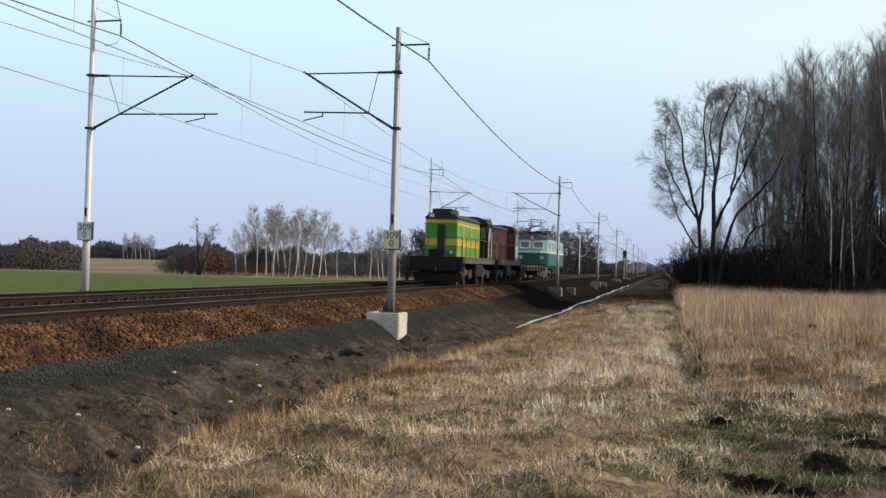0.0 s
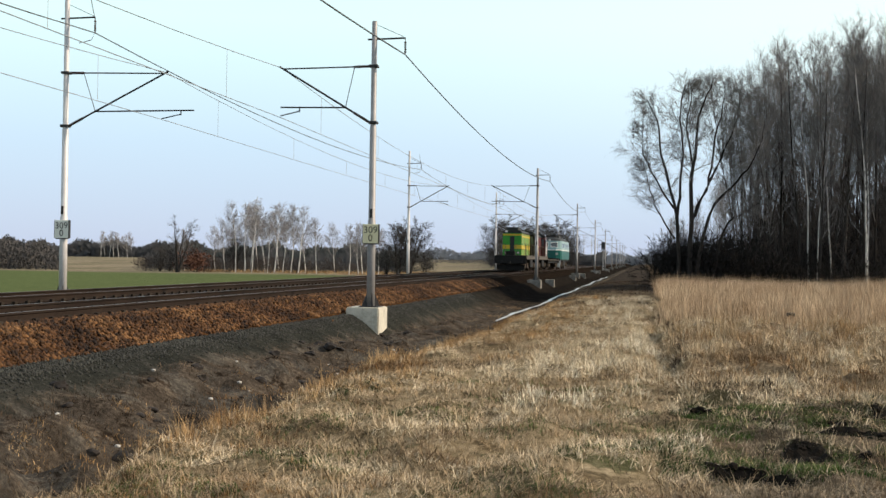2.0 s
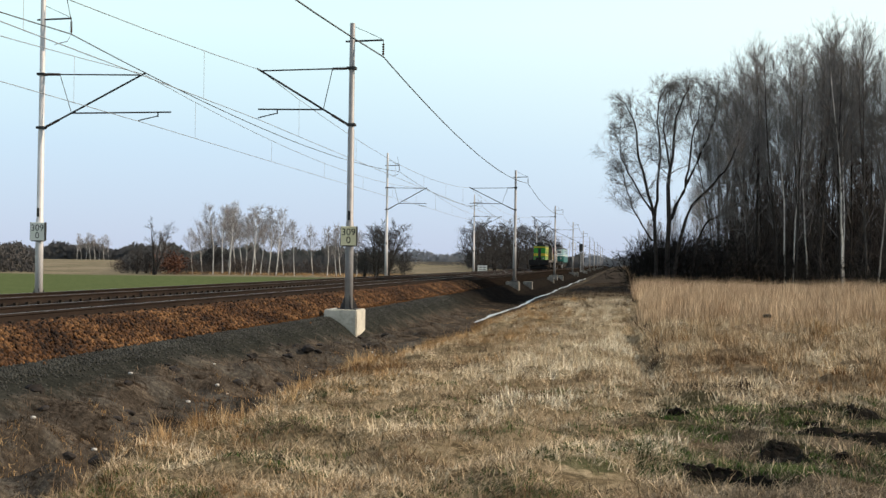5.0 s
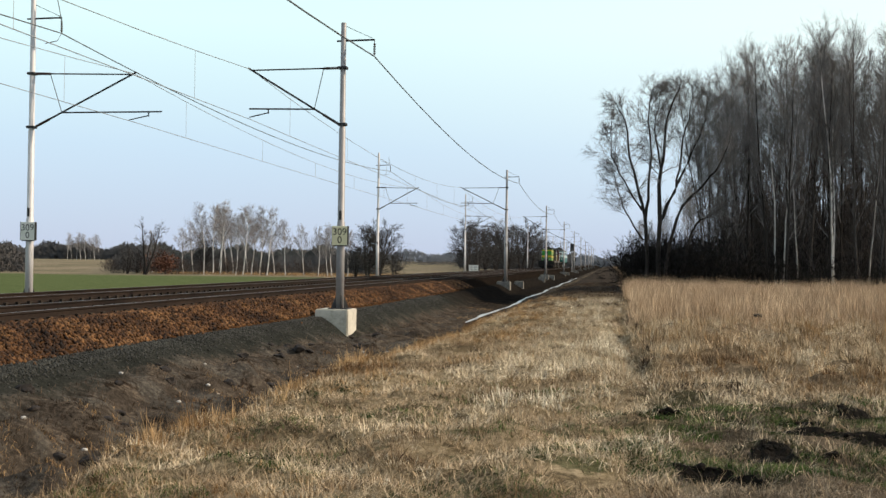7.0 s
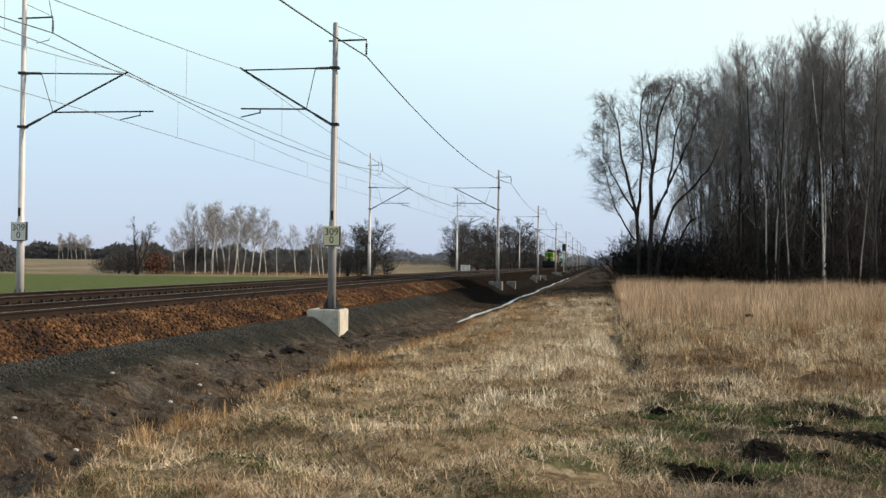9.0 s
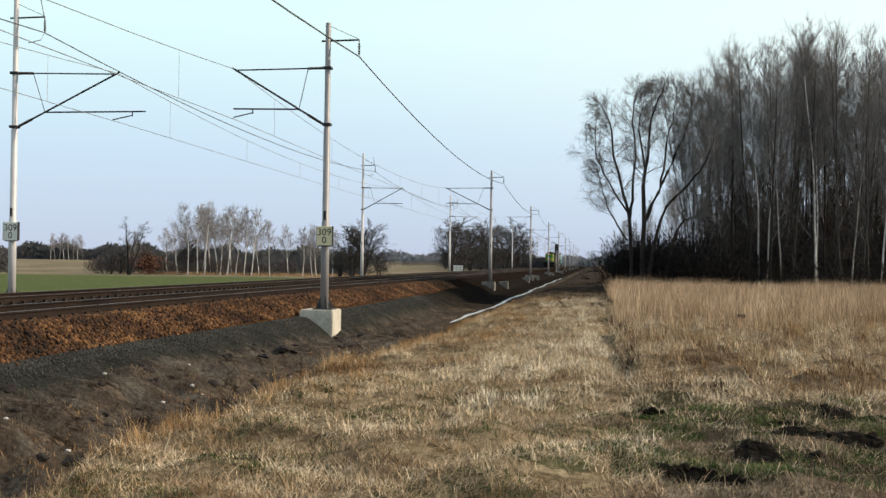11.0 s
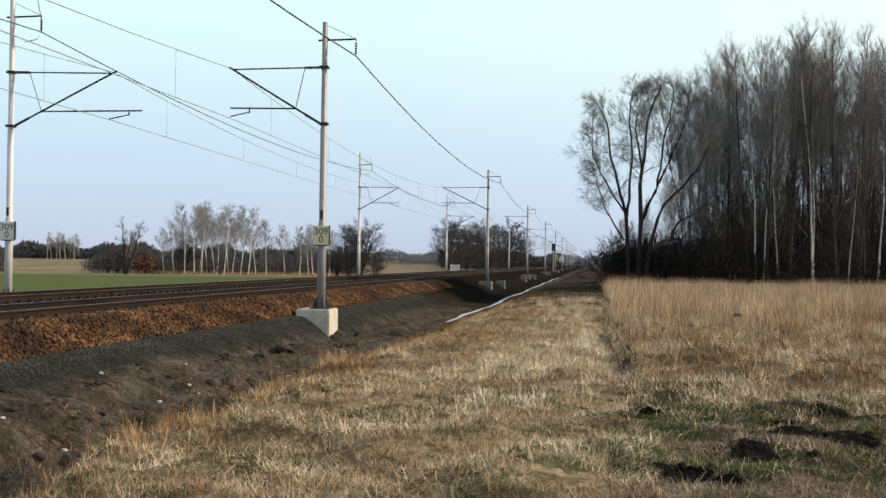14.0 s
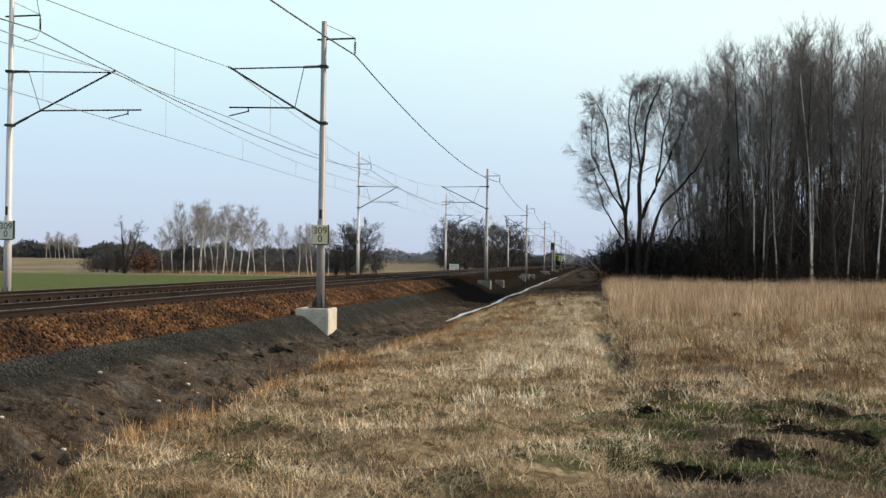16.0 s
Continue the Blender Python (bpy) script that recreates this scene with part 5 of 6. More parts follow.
def spreading_tree():
    r = random.Random(52)
    trunk, crown = Bundle(), Bundle()

    def off(d, ang):
        ax = Vector((r.gauss(0, 1), r.gauss(0, 1), r.gauss(0, 1))).cross(d)
        return (d * math.cos(ang) + ax.normalized() * math.sin(ang)).normalized()

    def run(p, d, length, n, bend, lift):
        pts = [p.copy()]
        for _ in range(n):
            d = (d + Vector((r.gauss(0, bend), r.gauss(0, bend), r.gauss(0, bend) + lift))).normalized()
            p = p + d * (length / n)
            pts.append(p)
        return pts

    def spot(pts, f):
        k = min(int(f * (len(pts) - 1)), len(pts) - 2)
        return pts[k].lerp(pts[k + 1], f * (len(pts) - 1) - k), (pts[k + 1] - pts[k]).normalized()

    for rad, knots in BOUGH_LINES.values():
        deep = r.uniform(-0.22, 0.22)
        knots = [Vector((u * 0.95, deep * max(0, v), v + 2.5 if v > 0 else v)) for u, v in knots]
        pts = []
        for k in range(len(knots) - 1):
            a, b = knots[k], knots[k + 1]
            before, after = knots[max(k - 1, 0)], knots[min(k + 2, len(knots) - 1)]
            for j in range(4):
                f = j / 4
                p = 0.5 * (2 * a + (b - before) * f + (2 * before - 5 * a + 4 * b - after) * f * f + (3 * a - before - 3 * b + after) * f ** 3)
                pts.append(p + Vector((r.gauss(0, 0.045), r.gauss(0, 0.1), r.gauss(0, 0.03))) * (k + j > 0))
        pts.append(knots[-1])
        n = len(pts)
        trunk.add(pts, [rad * (1 - 0.86 * (k / (n - 1)) ** 0.9) + 0.005 for k in range(n)], 7)
        for b in range(int(21 + 80 * rad)):
            f = 0.30 + 0.69 * ((b + r.random()) / int(21 + 80 * rad)) ** 0.8
            p, d = spot(pts, f)
            ln = (0.6 + 1.9 * (1.05 - f)) * r.uniform(0.6, 1.25)
            br = run(p, off(d, radians(r.uniform(28, 72))), ln, 5, 0.14, 0.04)
            crown.add(br, [max(0.008, rad * 0.3 * (1.1 - f)) * (1 - 0.7 * k / 5) for k in range(6)], 3)
            for t in range(18):
                q, e = spot(br, r.uniform(0.15, 1.0))
                tl = r.uniform(0.3, 0.8) * (0.5 + 0.4 * ln)
                tw = run(q, off(e, radians(r.uniform(20, 62))), tl, 2, 0.14, 0.05)
                crown.ribbon(tw, [0.008, 0.006], off(e, math.pi / 2))
                for u in range(9):
                    q2, e2 = spot(tw, r.uniform(0.1, 1.0))
                    crown.ribbon([q2, q2 + off(e2, radians(r.uniform(18, 62))) * (tl * r.uniform(0.35, 0.75))], [0.0046], off(e2, math.pi / 2))
    return trunk, crown


lone = empty("spreading_tree", pose(2.65, 73.5, stand(2.65, 73.5)), label="bare multi-stemmed spreading tree with dark limbs", category="tree")
t_, c_ = spreading_tree()
t_.mesh("trunk", BARK, lone, smooth=True)
c_.mesh("crown", WOOD_TWIG, lone)
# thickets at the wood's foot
bush = [plant("thicket_shrub", 60 + k, SHADED_TWIG, SHADED_TWIG, pose(0, 0, 0), "tangled bare shrub at the foot of the wood, darkened for shade", "shrub", "shrubs at the wood's edge",
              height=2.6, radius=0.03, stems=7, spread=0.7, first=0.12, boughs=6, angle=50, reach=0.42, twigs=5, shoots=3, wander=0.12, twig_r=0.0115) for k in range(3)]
for k in range(64):
    x = 2.2 + (k % 32) * 0.92 + R.uniform(-0.5, 0.5)
    y = 73.5 + (k // 32) * 4.0 + R.uniform(-1.3, 1.3) + max(0, 5 - x) * 3
    again(bush[k % 3], x, y, R.uniform(0.7, 1.25) * (1.2 if x < 8 else 0.85), R.uniform(0, 360))
for k in range(12):
    again(bush[k % 3], 4.0 + R.uniform(-0.8, 2.5), 84 + 9 * k, R.uniform(1.0, 1.8), R.uniform(0, 360))
for k in range(30):
    again(bush[k % 3], 6 + (k % 15) * 1.1 + R.uniform(-0.5, 0.5), 83 + (k // 15) * 9 + R.uniform(-3, 3), R.uniform(1.2, 1.9), R.uniform(0, 360))
for k, b_ in enumerate(bush):
    b_.matrix_basis = pose(32 + 2 * k, 78, -0.75)
for k in range(12):
    again(kinds[k % 6], 5.2 + R.uniform(-1, 5), 108 + 12 * k + R.uniform(-2, 2), R.uniform(0.5, 0.75), R.uniform(0, 360))

for k in range(10):
    x = 1.6 + 0.18 * k
    again(bush[k % 3], x, 75 + R.uniform(-1, 5), R.uniform(1.0, 1.4), R.uniform(0, 360))

# saplings and brush deeper in the wood
sapling = plant("young_tree", 71, WOOD_BARK, TWIG, pose(36, 92, -0.75), "thin young bare tree inside the wood", "tree", "young trees in the wood",
                height=7.5, radius=0.05, first=0.08, boughs=26, angle=38, reach=0.24, twigs=6, shoots=4, lean=0.06, wander=0.05, twig_r=0.009)
for k in range(54):
    again(sapling, 7.0 + (k % 18) * 0.85 + R.uniform(-0.5, 0.5), 77 + (k // 18) * 5 + R.uniform(-3, 3), R.uniform(0.7, 1.3), R.uniform(0, 360))

# the far side of the line: birches, hedges, bushes and distant woods
FIELD = "birches behind the field"
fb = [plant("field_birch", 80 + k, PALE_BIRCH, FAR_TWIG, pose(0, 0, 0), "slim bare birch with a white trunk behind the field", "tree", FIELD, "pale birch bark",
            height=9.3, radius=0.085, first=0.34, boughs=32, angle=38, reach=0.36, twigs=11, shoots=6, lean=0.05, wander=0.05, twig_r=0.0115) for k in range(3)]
oak = plant("field_tree", 90, BARK, MID_TWIG, pose(0, 0, 0), "dark round-crowned bare tree beyond the tracks", "tree", "bare trees beyond the line",
            height=6.8, radius=0.15, stems=4, spread=0.26, first=0.14, boughs=26, angle=60, reach=0.33, twigs=9, shoots=6, wander=0.07, twig_r=0.0125, lift=0.03)


gnarled = plant("gnarled_tree", 93, BARK, TWIG, pose(0, 0, 0), "dark gnarled old tree with crooked limbs by the field", "tree",
                height=7.6, radius=0.2, stems=3, spread=0.22, first=0.35, boughs=13, angle=58, reach=0.24, twigs=8, shoots=5, wander=0.16, twig_r=0.013)


def beyond(bearing, dist):
    """A place beyond the tracks: by its bearing in hundredths to the right of the line's direction and the distance along it."""
    return bearing / 100 * dist, dist


far_birches = [(-36.2, 158), (-34.4, 156), (-33.6, 160), (-33.0, 154), (-32.4, 163), (-31.6, 157), (-31.0, 152), (-30.2, 160), (-29.5, 156), (-28.9, 150), (-28.2, 158),
               (-27.2, 152), (-25.6, 160), (-24.4, 148), (-23.6, 146), (-23.2, 152), (-22.6, 146), (-21.9, 150), (-35.3, 165), (-39.0, 170)]
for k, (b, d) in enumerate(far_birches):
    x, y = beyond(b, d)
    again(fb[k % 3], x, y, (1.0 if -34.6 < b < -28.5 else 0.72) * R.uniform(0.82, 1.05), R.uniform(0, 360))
for b, d, s in ((-20.2, 134, 1.02), (-19.3, 137, 1.05), (-21.2, 138, 0.62), (-11.8, 262, 1.75), (-11.0, 268, 1.85), (-10.3, 276, 1.6), (-8.5, 285, 1.9), (-7.4, 291, 1.95), (-6.6, 296, 1.7), (-9.4, 300, 1.8), (-5.8, 305, 1.3), (-17.9, 142, 0.55), (-41.2, 152, 0.6), (-40.4, 156, 0.55)):
    x, y = beyond(b, d)
    again(oak, x, y, s, R.uniform(0, 360))
for k in range(8):
    x, y = beyond(-46.7 + 0.42 * k, 385 + R.uniform(-8, 8))
    again(fb[k % 3], x, y, R.uniform(0.75, 0.95), R.uniform(0, 360))
x, y = beyond(-39.6, 146)
gnarled.matrix_basis = pose(x, y, stand(x, y))
fb0 = fb + [oak]
for k, ob in enumerate(fb0):
    x, y = beyond(-30.5 - 1.3 * k, 172)
    ob.matrix_basis = pose(x, y, stand(x, y), 0, 0, 50 * k)
hedge = plant("hedge_shrub", 95, TWIG, TWIG, pose(-60, 165, stand(-60, 165)), "low dark bare hedge shrub behind the field", "shrub", "hedge behind the field",
              height=2.2, radius=0.03, stems=6, spread=0.7, first=0.1, boughs=8, angle=50, reach=0.4, twigs=5, shoots=3, wander=0.1, twig_r=0.014)
for k in [*range(5, 37), *range(45, 47)]:
    x, y = beyond(-47 + k * 0.78 + R.uniform(-0.3, 0.3), 160 + R.uniform(-10, 14) if k < 32 else 230 + R.uniform(0, 60))
    again(hedge, x, y, R.uniform(0.6, 1.2) * (1.4 if k >= 32 else 1), R.uniform(0, 360))
x, y = beyond(-38.0, 149)
red = empty("russet_shrub", pose(x, y, stand(x, y)), label="shrub still holding rusty dead leaves", category="shrub")
t_, c_ = grow(99, height=2.6, radius=0.04, stems=6, spread=0.5, first=0.1, boughs=10, angle=50, reach=0.4, twigs=4, shoots=2)
t_.mesh("stems", SHADED_TWIG, red)
lv = rng.normal(0, 1, (1500, 3)) * np.array([0.9, 0.9, 0.7]) + np.array([0, 0, 1.5])
lt = (lv[:, None, :] + rng.normal(0, 0.11, (1500, 3, 3))).reshape(-1, 3)
soup("leaves", lt, np.arange(4500).reshape(-1, 3), RED_LEAF, red)


def woods(name, b0, b1, dist, height, n, mat, label, grain=1.0, slim=0.7, tall=1.3):
    """A far belt of trees: ragged clumps of many small blades, one behind another."""
    b = rng.uniform(b0, b1, n) / 100
    d = dist * rng.uniform(0.95, 1.1, n)
    x, y = b * d, d
    env = height * (0.72 + 0.28 * np.sin(b * 130 + 1.3) * np.sin(b * 47)) * rng.uniform(0.75, 1.1, n)
    z = env * rng.random(n) ** 0.8
    s = 0.36 * grain * (height / 5) ** 0.5 * (dist / 300)
    v = np.stack([x, y, z + ground_z(x, y)], -1)[:, None, :] + rng.normal(0, 1, (n, 3, 3)) * np.array([s * slim, s * slim, s * tall])
    ob = soup(name, v.reshape(-1, 3), np.arange(3 * n).reshape(-1, 3), mat)
    return tagged(ob, label, "woods", kind="stuff")


woods("bramble_thicket", 2.3, 11.5, 76, 3.3, 6000, SHADED_TWIG, "low tangle of brambles at the foot of the wood, shade in its colour", 1.1)
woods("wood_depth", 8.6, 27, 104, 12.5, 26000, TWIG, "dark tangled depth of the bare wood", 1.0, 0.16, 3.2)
woods("wood_heart", 9.3, 27, 98, 7.5, 16000, SHADED_TWIG, "heart of the bare wood, coloured near-black for its shade", 1.0, 0.3, 2.6)
woods("wood_floor_brush", 7.6, 27, 88, 4.6, 12000, SHADED_TWIG, "brush on the floor of the wood, coloured near-black for shade", 0.9, 0.3, 2.4)
woods("thicket_belt", -61, -50.3, 155, 4.6, 10000, MID_TWIG, "dark bare thicket at the edge of the field")
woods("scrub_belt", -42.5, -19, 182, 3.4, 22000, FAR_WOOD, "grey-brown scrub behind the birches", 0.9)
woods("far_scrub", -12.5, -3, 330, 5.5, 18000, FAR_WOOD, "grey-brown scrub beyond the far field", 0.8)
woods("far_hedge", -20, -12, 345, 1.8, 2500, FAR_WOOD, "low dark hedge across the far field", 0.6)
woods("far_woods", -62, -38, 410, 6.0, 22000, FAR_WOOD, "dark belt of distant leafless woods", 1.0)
woods("far_conifers", -39, -21, 330, 5.0, 20000, EVERGREEN, "dark distant pine wood behind the birches", 1.1)
woods("horizon_woods", -60, 60, 900, 8.5, 55000, HORIZON_WOOD, "low woods along the horizon, distance haze painted in blue-grey", 0.6)

# ---------------------------------------------------------------- dry grass


def tint(name, colors, big):
    return material(name, colors, 0.9, 0, 2.2, big, 0, island=0.42, world_space=True, spec=0.15, span=0.22)


STRAW_GRASS = tint("bleached_straw_grass", [(0.14, 0.09, 0.05), (0.37, 0.275, 0.17), (0.62, 0.515, 0.36)], 0.7)
OCHRE_GRASS = tint("ochre_dead_grass", [(0.14, 0.072, 0.028), (0.30, 0.18, 0.082), (0.48, 0.335, 0.18)], 0.7)
GREEN_GRASS = tint("young_green_grass", [(0.014, 0.03, 0.007), (0.042, 0.082, 0.018), (0.12, 0.15, 0.05)], 0.8)
REED = tint("pinkish_dry_reed", [(0.23, 0.15, 0.092), (0.41, 0.295, 0.19), (0.62, 0.48, 0.325)], 0.5)
PALE_GRASS = tint("pale_bleached_grass", [(0.27, 0.205, 0.13), (0.52, 0.43, 0.30), (0.74, 0.65, 0.49)], 0.9)
BROWN_GRASS = tint("brown_withered_weeds", [(0.03, 0.02, 0.014), (0.075, 0.053, 0.035), (0.17, 0.12, 0.08)], 0.8)
LITTER = tint("pale_rotting_litter", [(0.06, 0.045, 0.03), (0.15, 0.115, 0.078), (0.29, 0.23, 0.16)], 0.9)
TUSSOCK = tint("dark_wet_tussock", [(0.006, 0.007, 0.004), (0.018, 0.022, 0.009), (0.045, 0.045, 0.02)], 0.9)
BLACK_SOIL = material("wet_black_soil", [(0.0035, 0.003, 0.0022), (0.013, 0.010, 0.007)], 0.95, 0, 18, 2, 0.6, spec=0.1)


def blades(name, x, y, tall, wide, lean, mat, label, category="grass", out=None):
    """Curved blades, three triangles each, that stand on the ground at x, y."""
    if mat is not TUSSOCK:
        clear = np.ones(len(x), dtype=bool)
        for px, py, rx, ry, deep in HOLLOWS:
            clear &= (((x - px) / rx) ** 2 + ((y - py + 0.5 * ry) / (1.7 * ry)) ** 2 > 0.9) | (deep < 0.075)
        x, y = x[clear], y[clear]
        tall, lean, out = (v[clear] if isinstance(v, np.ndarray) else v for v in (tall, lean, out))
    wide = wide * np.clip((y + 4) / 20, 0.6, 1.0)
    n = len(x)
    z = ground_z(x, y) + np.where(np.asarray(lean) < 1.0, -0.012, 0.004)
    yaw = rng.uniform(0, 2 * math.pi, n) if out is None else out + rng.normal(0, 0.7, n)
    tall = tall * rng.uniform(0.5, 1.25, n)
    ang = np.clip(rng.normal(lean, 0.16 + 0.22 * lean, n), 0.02, 1.45)
    face = yaw + math.pi / 2 + rng.normal(0, 0.6, n)
    w = wide * rng.uniform(0.6, 1.3, n) / 2
    cx, sx_ = np.cos(yaw), np.sin(yaw)
    wx, wy = np.cos(face) * w, np.sin(face) * w
    b0 = np.stack([x - wx, y - wy, z], -1)
    b1 = np.stack([x + wx, y + wy, z], -1)
    half = 0.55 * tall
    ox, oz = half * np.sin(ang * 0.82), half * np.cos(ang * 0.82)
    tx, tz = ox + 0.5 * tall * np.sin(np.minimum(ang * 1.1, 1.6)), oz + 0.5 * tall * np.cos(np.minimum(ang * 1.1, 1.6))
    lift = np.abs(rng.normal(0, 0.2, n)) * w
    m0 = np.stack([x + cx * ox - wx * 0.8, y + sx_ * ox - wy * 0.8, z + oz - lift], -1)
    m1 = np.stack([x + cx * ox + wx * 0.8, y + sx_ * ox + wy * 0.8, z + oz + lift], -1)
    tp = np.stack([x + cx * tx, y + sx_ * tx, z + tz], -1)
    V = np.stack([b0, b1, m0, m1, tp], 1).reshape(-1, 3)
    k = (np.arange(n) * 5)[:, None]
    F = np.concatenate([k + [0, 1, 3], k + [0, 3, 2], k + [2, 3, 4]])
    ob = soup(name, V, F, mat)
    return tagged(ob, label, category, kind="stuff")


def tufts(n, per, x0, x1, y0, y1, size, power=1.6):
    """Places of blades gathered in tufts, denser near the camera."""
    cy = y0 + (y1 - y0) * rng.random(n) ** power
    right = np.minimum(x1, np.maximum(0.27 * cy + 1.0, x0 + 0.5))
    cx = x0 + (right - x0) * rng.random(n)
    s = size * rng.uniform(0.5, 1.6, n)
    x = (cx[:, None] + rng.normal(0, 1, (n, per)) * s[:, None]).ravel()
    y = (cy[:, None] + rng.normal(0, 1, (n, per)) * s[:, None]).ravel()
    return x, y


def clumped(n, per, x0, x1, y0, y1, size, power=1.4):
    """Places of blades in rounded clumps, with the way out of each clump and how near its heart each blade stands."""
    cy = y0 + (y1 - y0) * rng.random(n) ** power
    right = np.minimum(x1, np.maximum(0.3 * cy + 1.0, x0 + 0.5))
    cx = x0 + (right - x0) * rng.random(n)
    s = (size * rng.uniform(0.5, 1.5, n))[:, None]
    a, d = rng.uniform(0, 2 * math.pi, (n, per)), rng.random((n, per)) ** 0.7
    x = (cx[:, None] + np.cos(a) * d * s).ravel()
    y = (cy[:, None] + np.sin(a) * d * s).ravel()
    return x, y, a.ravel(), ((1.15 - 0.6 * d) * (s / size) ** 0.7).ravel()


def rut(y):
    """The line of the worn track along the reeds."""
    return 0.30 + 0.16 * np.sin(y * 0.31) + 0.006 * (y - 30)


def off_rut(x, y):
    return (np.abs(x - rut(y)) > 0.17 + 0.05 * np.sin(y * 1.7)) | (y < 23) | (y > 60)


def keep(x, y, test):
    return x[test], y[test]


def field_noise(x, y, k):
    return np.sin(x * 0.9 * k + 1.3 * np.sin(y * 0.5 * k)) * np.sin(y * 0.7 * k + 0.8 * np.sin(x * 0.6 * k + 2))


def low_near(y):
    """The sward is grazed short near the camera and longer further on."""
    return np.clip((y - 4) / 14, 0.38, 1.15)


# matted straw over the whole meadow
x, y = tufts(10500, 13, -4.5, 12, 7, 46, 0.085)
t = (x > -4.5) & (x < 0.3 * y + 1) & (field_noise(x + 1, y, 2.7) + 0.6 * field_noise(x, y + 5, 5.1) > -0.85) & ((x < 0.5) | (y > 15.5 + rng.normal(0, 0.8, len(x))) | (rng.random(len(x)) < 0.07))
blades("matted_grass", *keep(x, y, t), 0.14, 0.0085, 1.28, STRAW_GRASS, "flattened matted bleached straw grass over the meadow")
# straw tufts, thick in places and thin in others
x, y, a, h = clumped(3300, 20, -4.2, 0.6, 8, 62, 0.075, 1.6)
t = (field_noise(x, y, 1.0) + 0.7 * field_noise(x + 9, y, 2.9) > -0.1) & (x < 0.3)
blades("straw_tufts", *keep(x, y, t), 0.15 * h[t] * low_near(y[t]), 0.0075, 0.8, STRAW_GRASS, "tufts of standing bleached dry grass", out=a[t])
x, y, a, h = clumped(2500, 26, -4.5, -0.7, 8, 60, 0.09, 1.5)
t = ((field_noise(x * 1.6 + 3, y, 0.85) + 0.3 * field_noise(x, y + 4, 2.3) > 0.12) & (x < -1.5 + 0.5 * np.sin(y * 0.7))) | (x < -3.8)
blades("ochre_tufts", *keep(x, y, t), 0.17 * h[t] * low_near(y[t]), 0.0078, 0.7, OCHRE_GRASS, "tufts of ochre dead grass along the bank", out=a[t])
x, y, a, h = clumped(420, 34, -4.75, -4.0, 8.5, 44, 0.11, 1.5)
t = field_noise(x * 0.2, y, 1.1) + 0.6 * field_noise(x, y, 3.1) > -0.1
blades("bank_tufts", *keep(x, y, t), 0.27 * h[t], 0.007, 0.42, OCHRE_GRASS, "taller yellow grass along the ditch bank", out=a[t])
x, y, a, h = clumped(2000, 30, -2.6, 0.6, 7.5, 58, 0.10, 1.3)
t = (field_noise(x * 1.4, y, 1.2) + 0.5 * field_noise(x, y, 3.3) > -0.35) & (x > -1.9 + 0.4 * np.sin(y * 0.6)) & off_rut(x, y)
blades("pale_tufts", *keep(x, y, t), 0.20 * h[t] * low_near(y[t]), 0.008, 0.75, PALE_GRASS, "clumps of pale bleached grass beside the reeds", out=a[t])
# dark withered bits between the straw
x, y, a, h = clumped(1500, 14, -4.3, 0.6, 8, 34, 0.10, 1.4)
t = field_noise(x + 2, y, 2.6) > -0.1
blades("withered_patches", *keep(x, y, t), 0.09 * h[t], 0.008, 0.95, BROWN_GRASS, "dark withered grass between the straw", out=a[t])
x, y = tufts(1000, 12, -3.9, 0.4, 46, 110, 0.2, 1.2)
blades("path_tufts", x, y, 0.16, 0.018, 0.7, BROWN_GRASS, "low withered tufts along the dirt path")
# weeds on the slope and in the ditch
x, y = tufts(2400, 12, -7.6, -4.6, 10, 70, 0.15)
blades("slope_weeds", x, y, 0.10, 0.009, 0.95, BROWN_GRASS, "withered brown weeds on the embankment slope", "weeds")
x, y = tufts(800, 12, -6.9, -4.7, 10, 60, 0.09)
t = field_noise(x * 1.2 + 4, y * 0.8, 1.0) > 0.2
blades("slope_straw", *keep(x, y, t), 0.09, 0.009, 0.8, OCHRE_GRASS, "sparse straw on the embankment slope")
# young green grass in the wet corner and along the near edge
x, y = tufts(2300, 26, -0.6, 5, 9.6, 15.5, 0.09)
t = ((field_noise(x * 0.8, y * 1.5, 1.9) + 0.6 * field_noise(x + 5, y * 1.6, 4.3) > 0.02) & (x > 0.15)) | (rng.random(len(x)) < 0.04)
blades("green_grass", *keep(x, y, t), 0.065, 0.007, 0.7, GREEN_GRASS, "patches of young green grass between dry straw")
x, y = tufts(1700, 18, -4.2, 0.8, 8, 16, 0.07)
t = field_noise(x + 6, y * 1.2, 2.4) > 0.1
blades("green_shoots", *keep(x, y, t), 0.065, 0.007, 0.7, GREEN_GRASS, "thin green shoots under the straw")
x, y = tufts(2000, 16, -0.3, 5, 8, 16.5, 0.1)
t = x > 0.2
blades("wet_litter", *keep(x, y, t), 0.08, 0.008, 1.2, LITTER, "brown rotting grass litter on the wet ground")
x, y, a, h = clumped(260, 14, 0.2, 5, 8, 17, 0.14, 1.0)
t = (field_noise(x + 4, y * 1.4, 2.1) > -0.2)
blades("fallen_straw", *keep(x, y, t), 0.2 * h[t], 0.005, 1.3, STRAW_GRASS, "pale fallen straw lying over the wet ground", out=a[t])


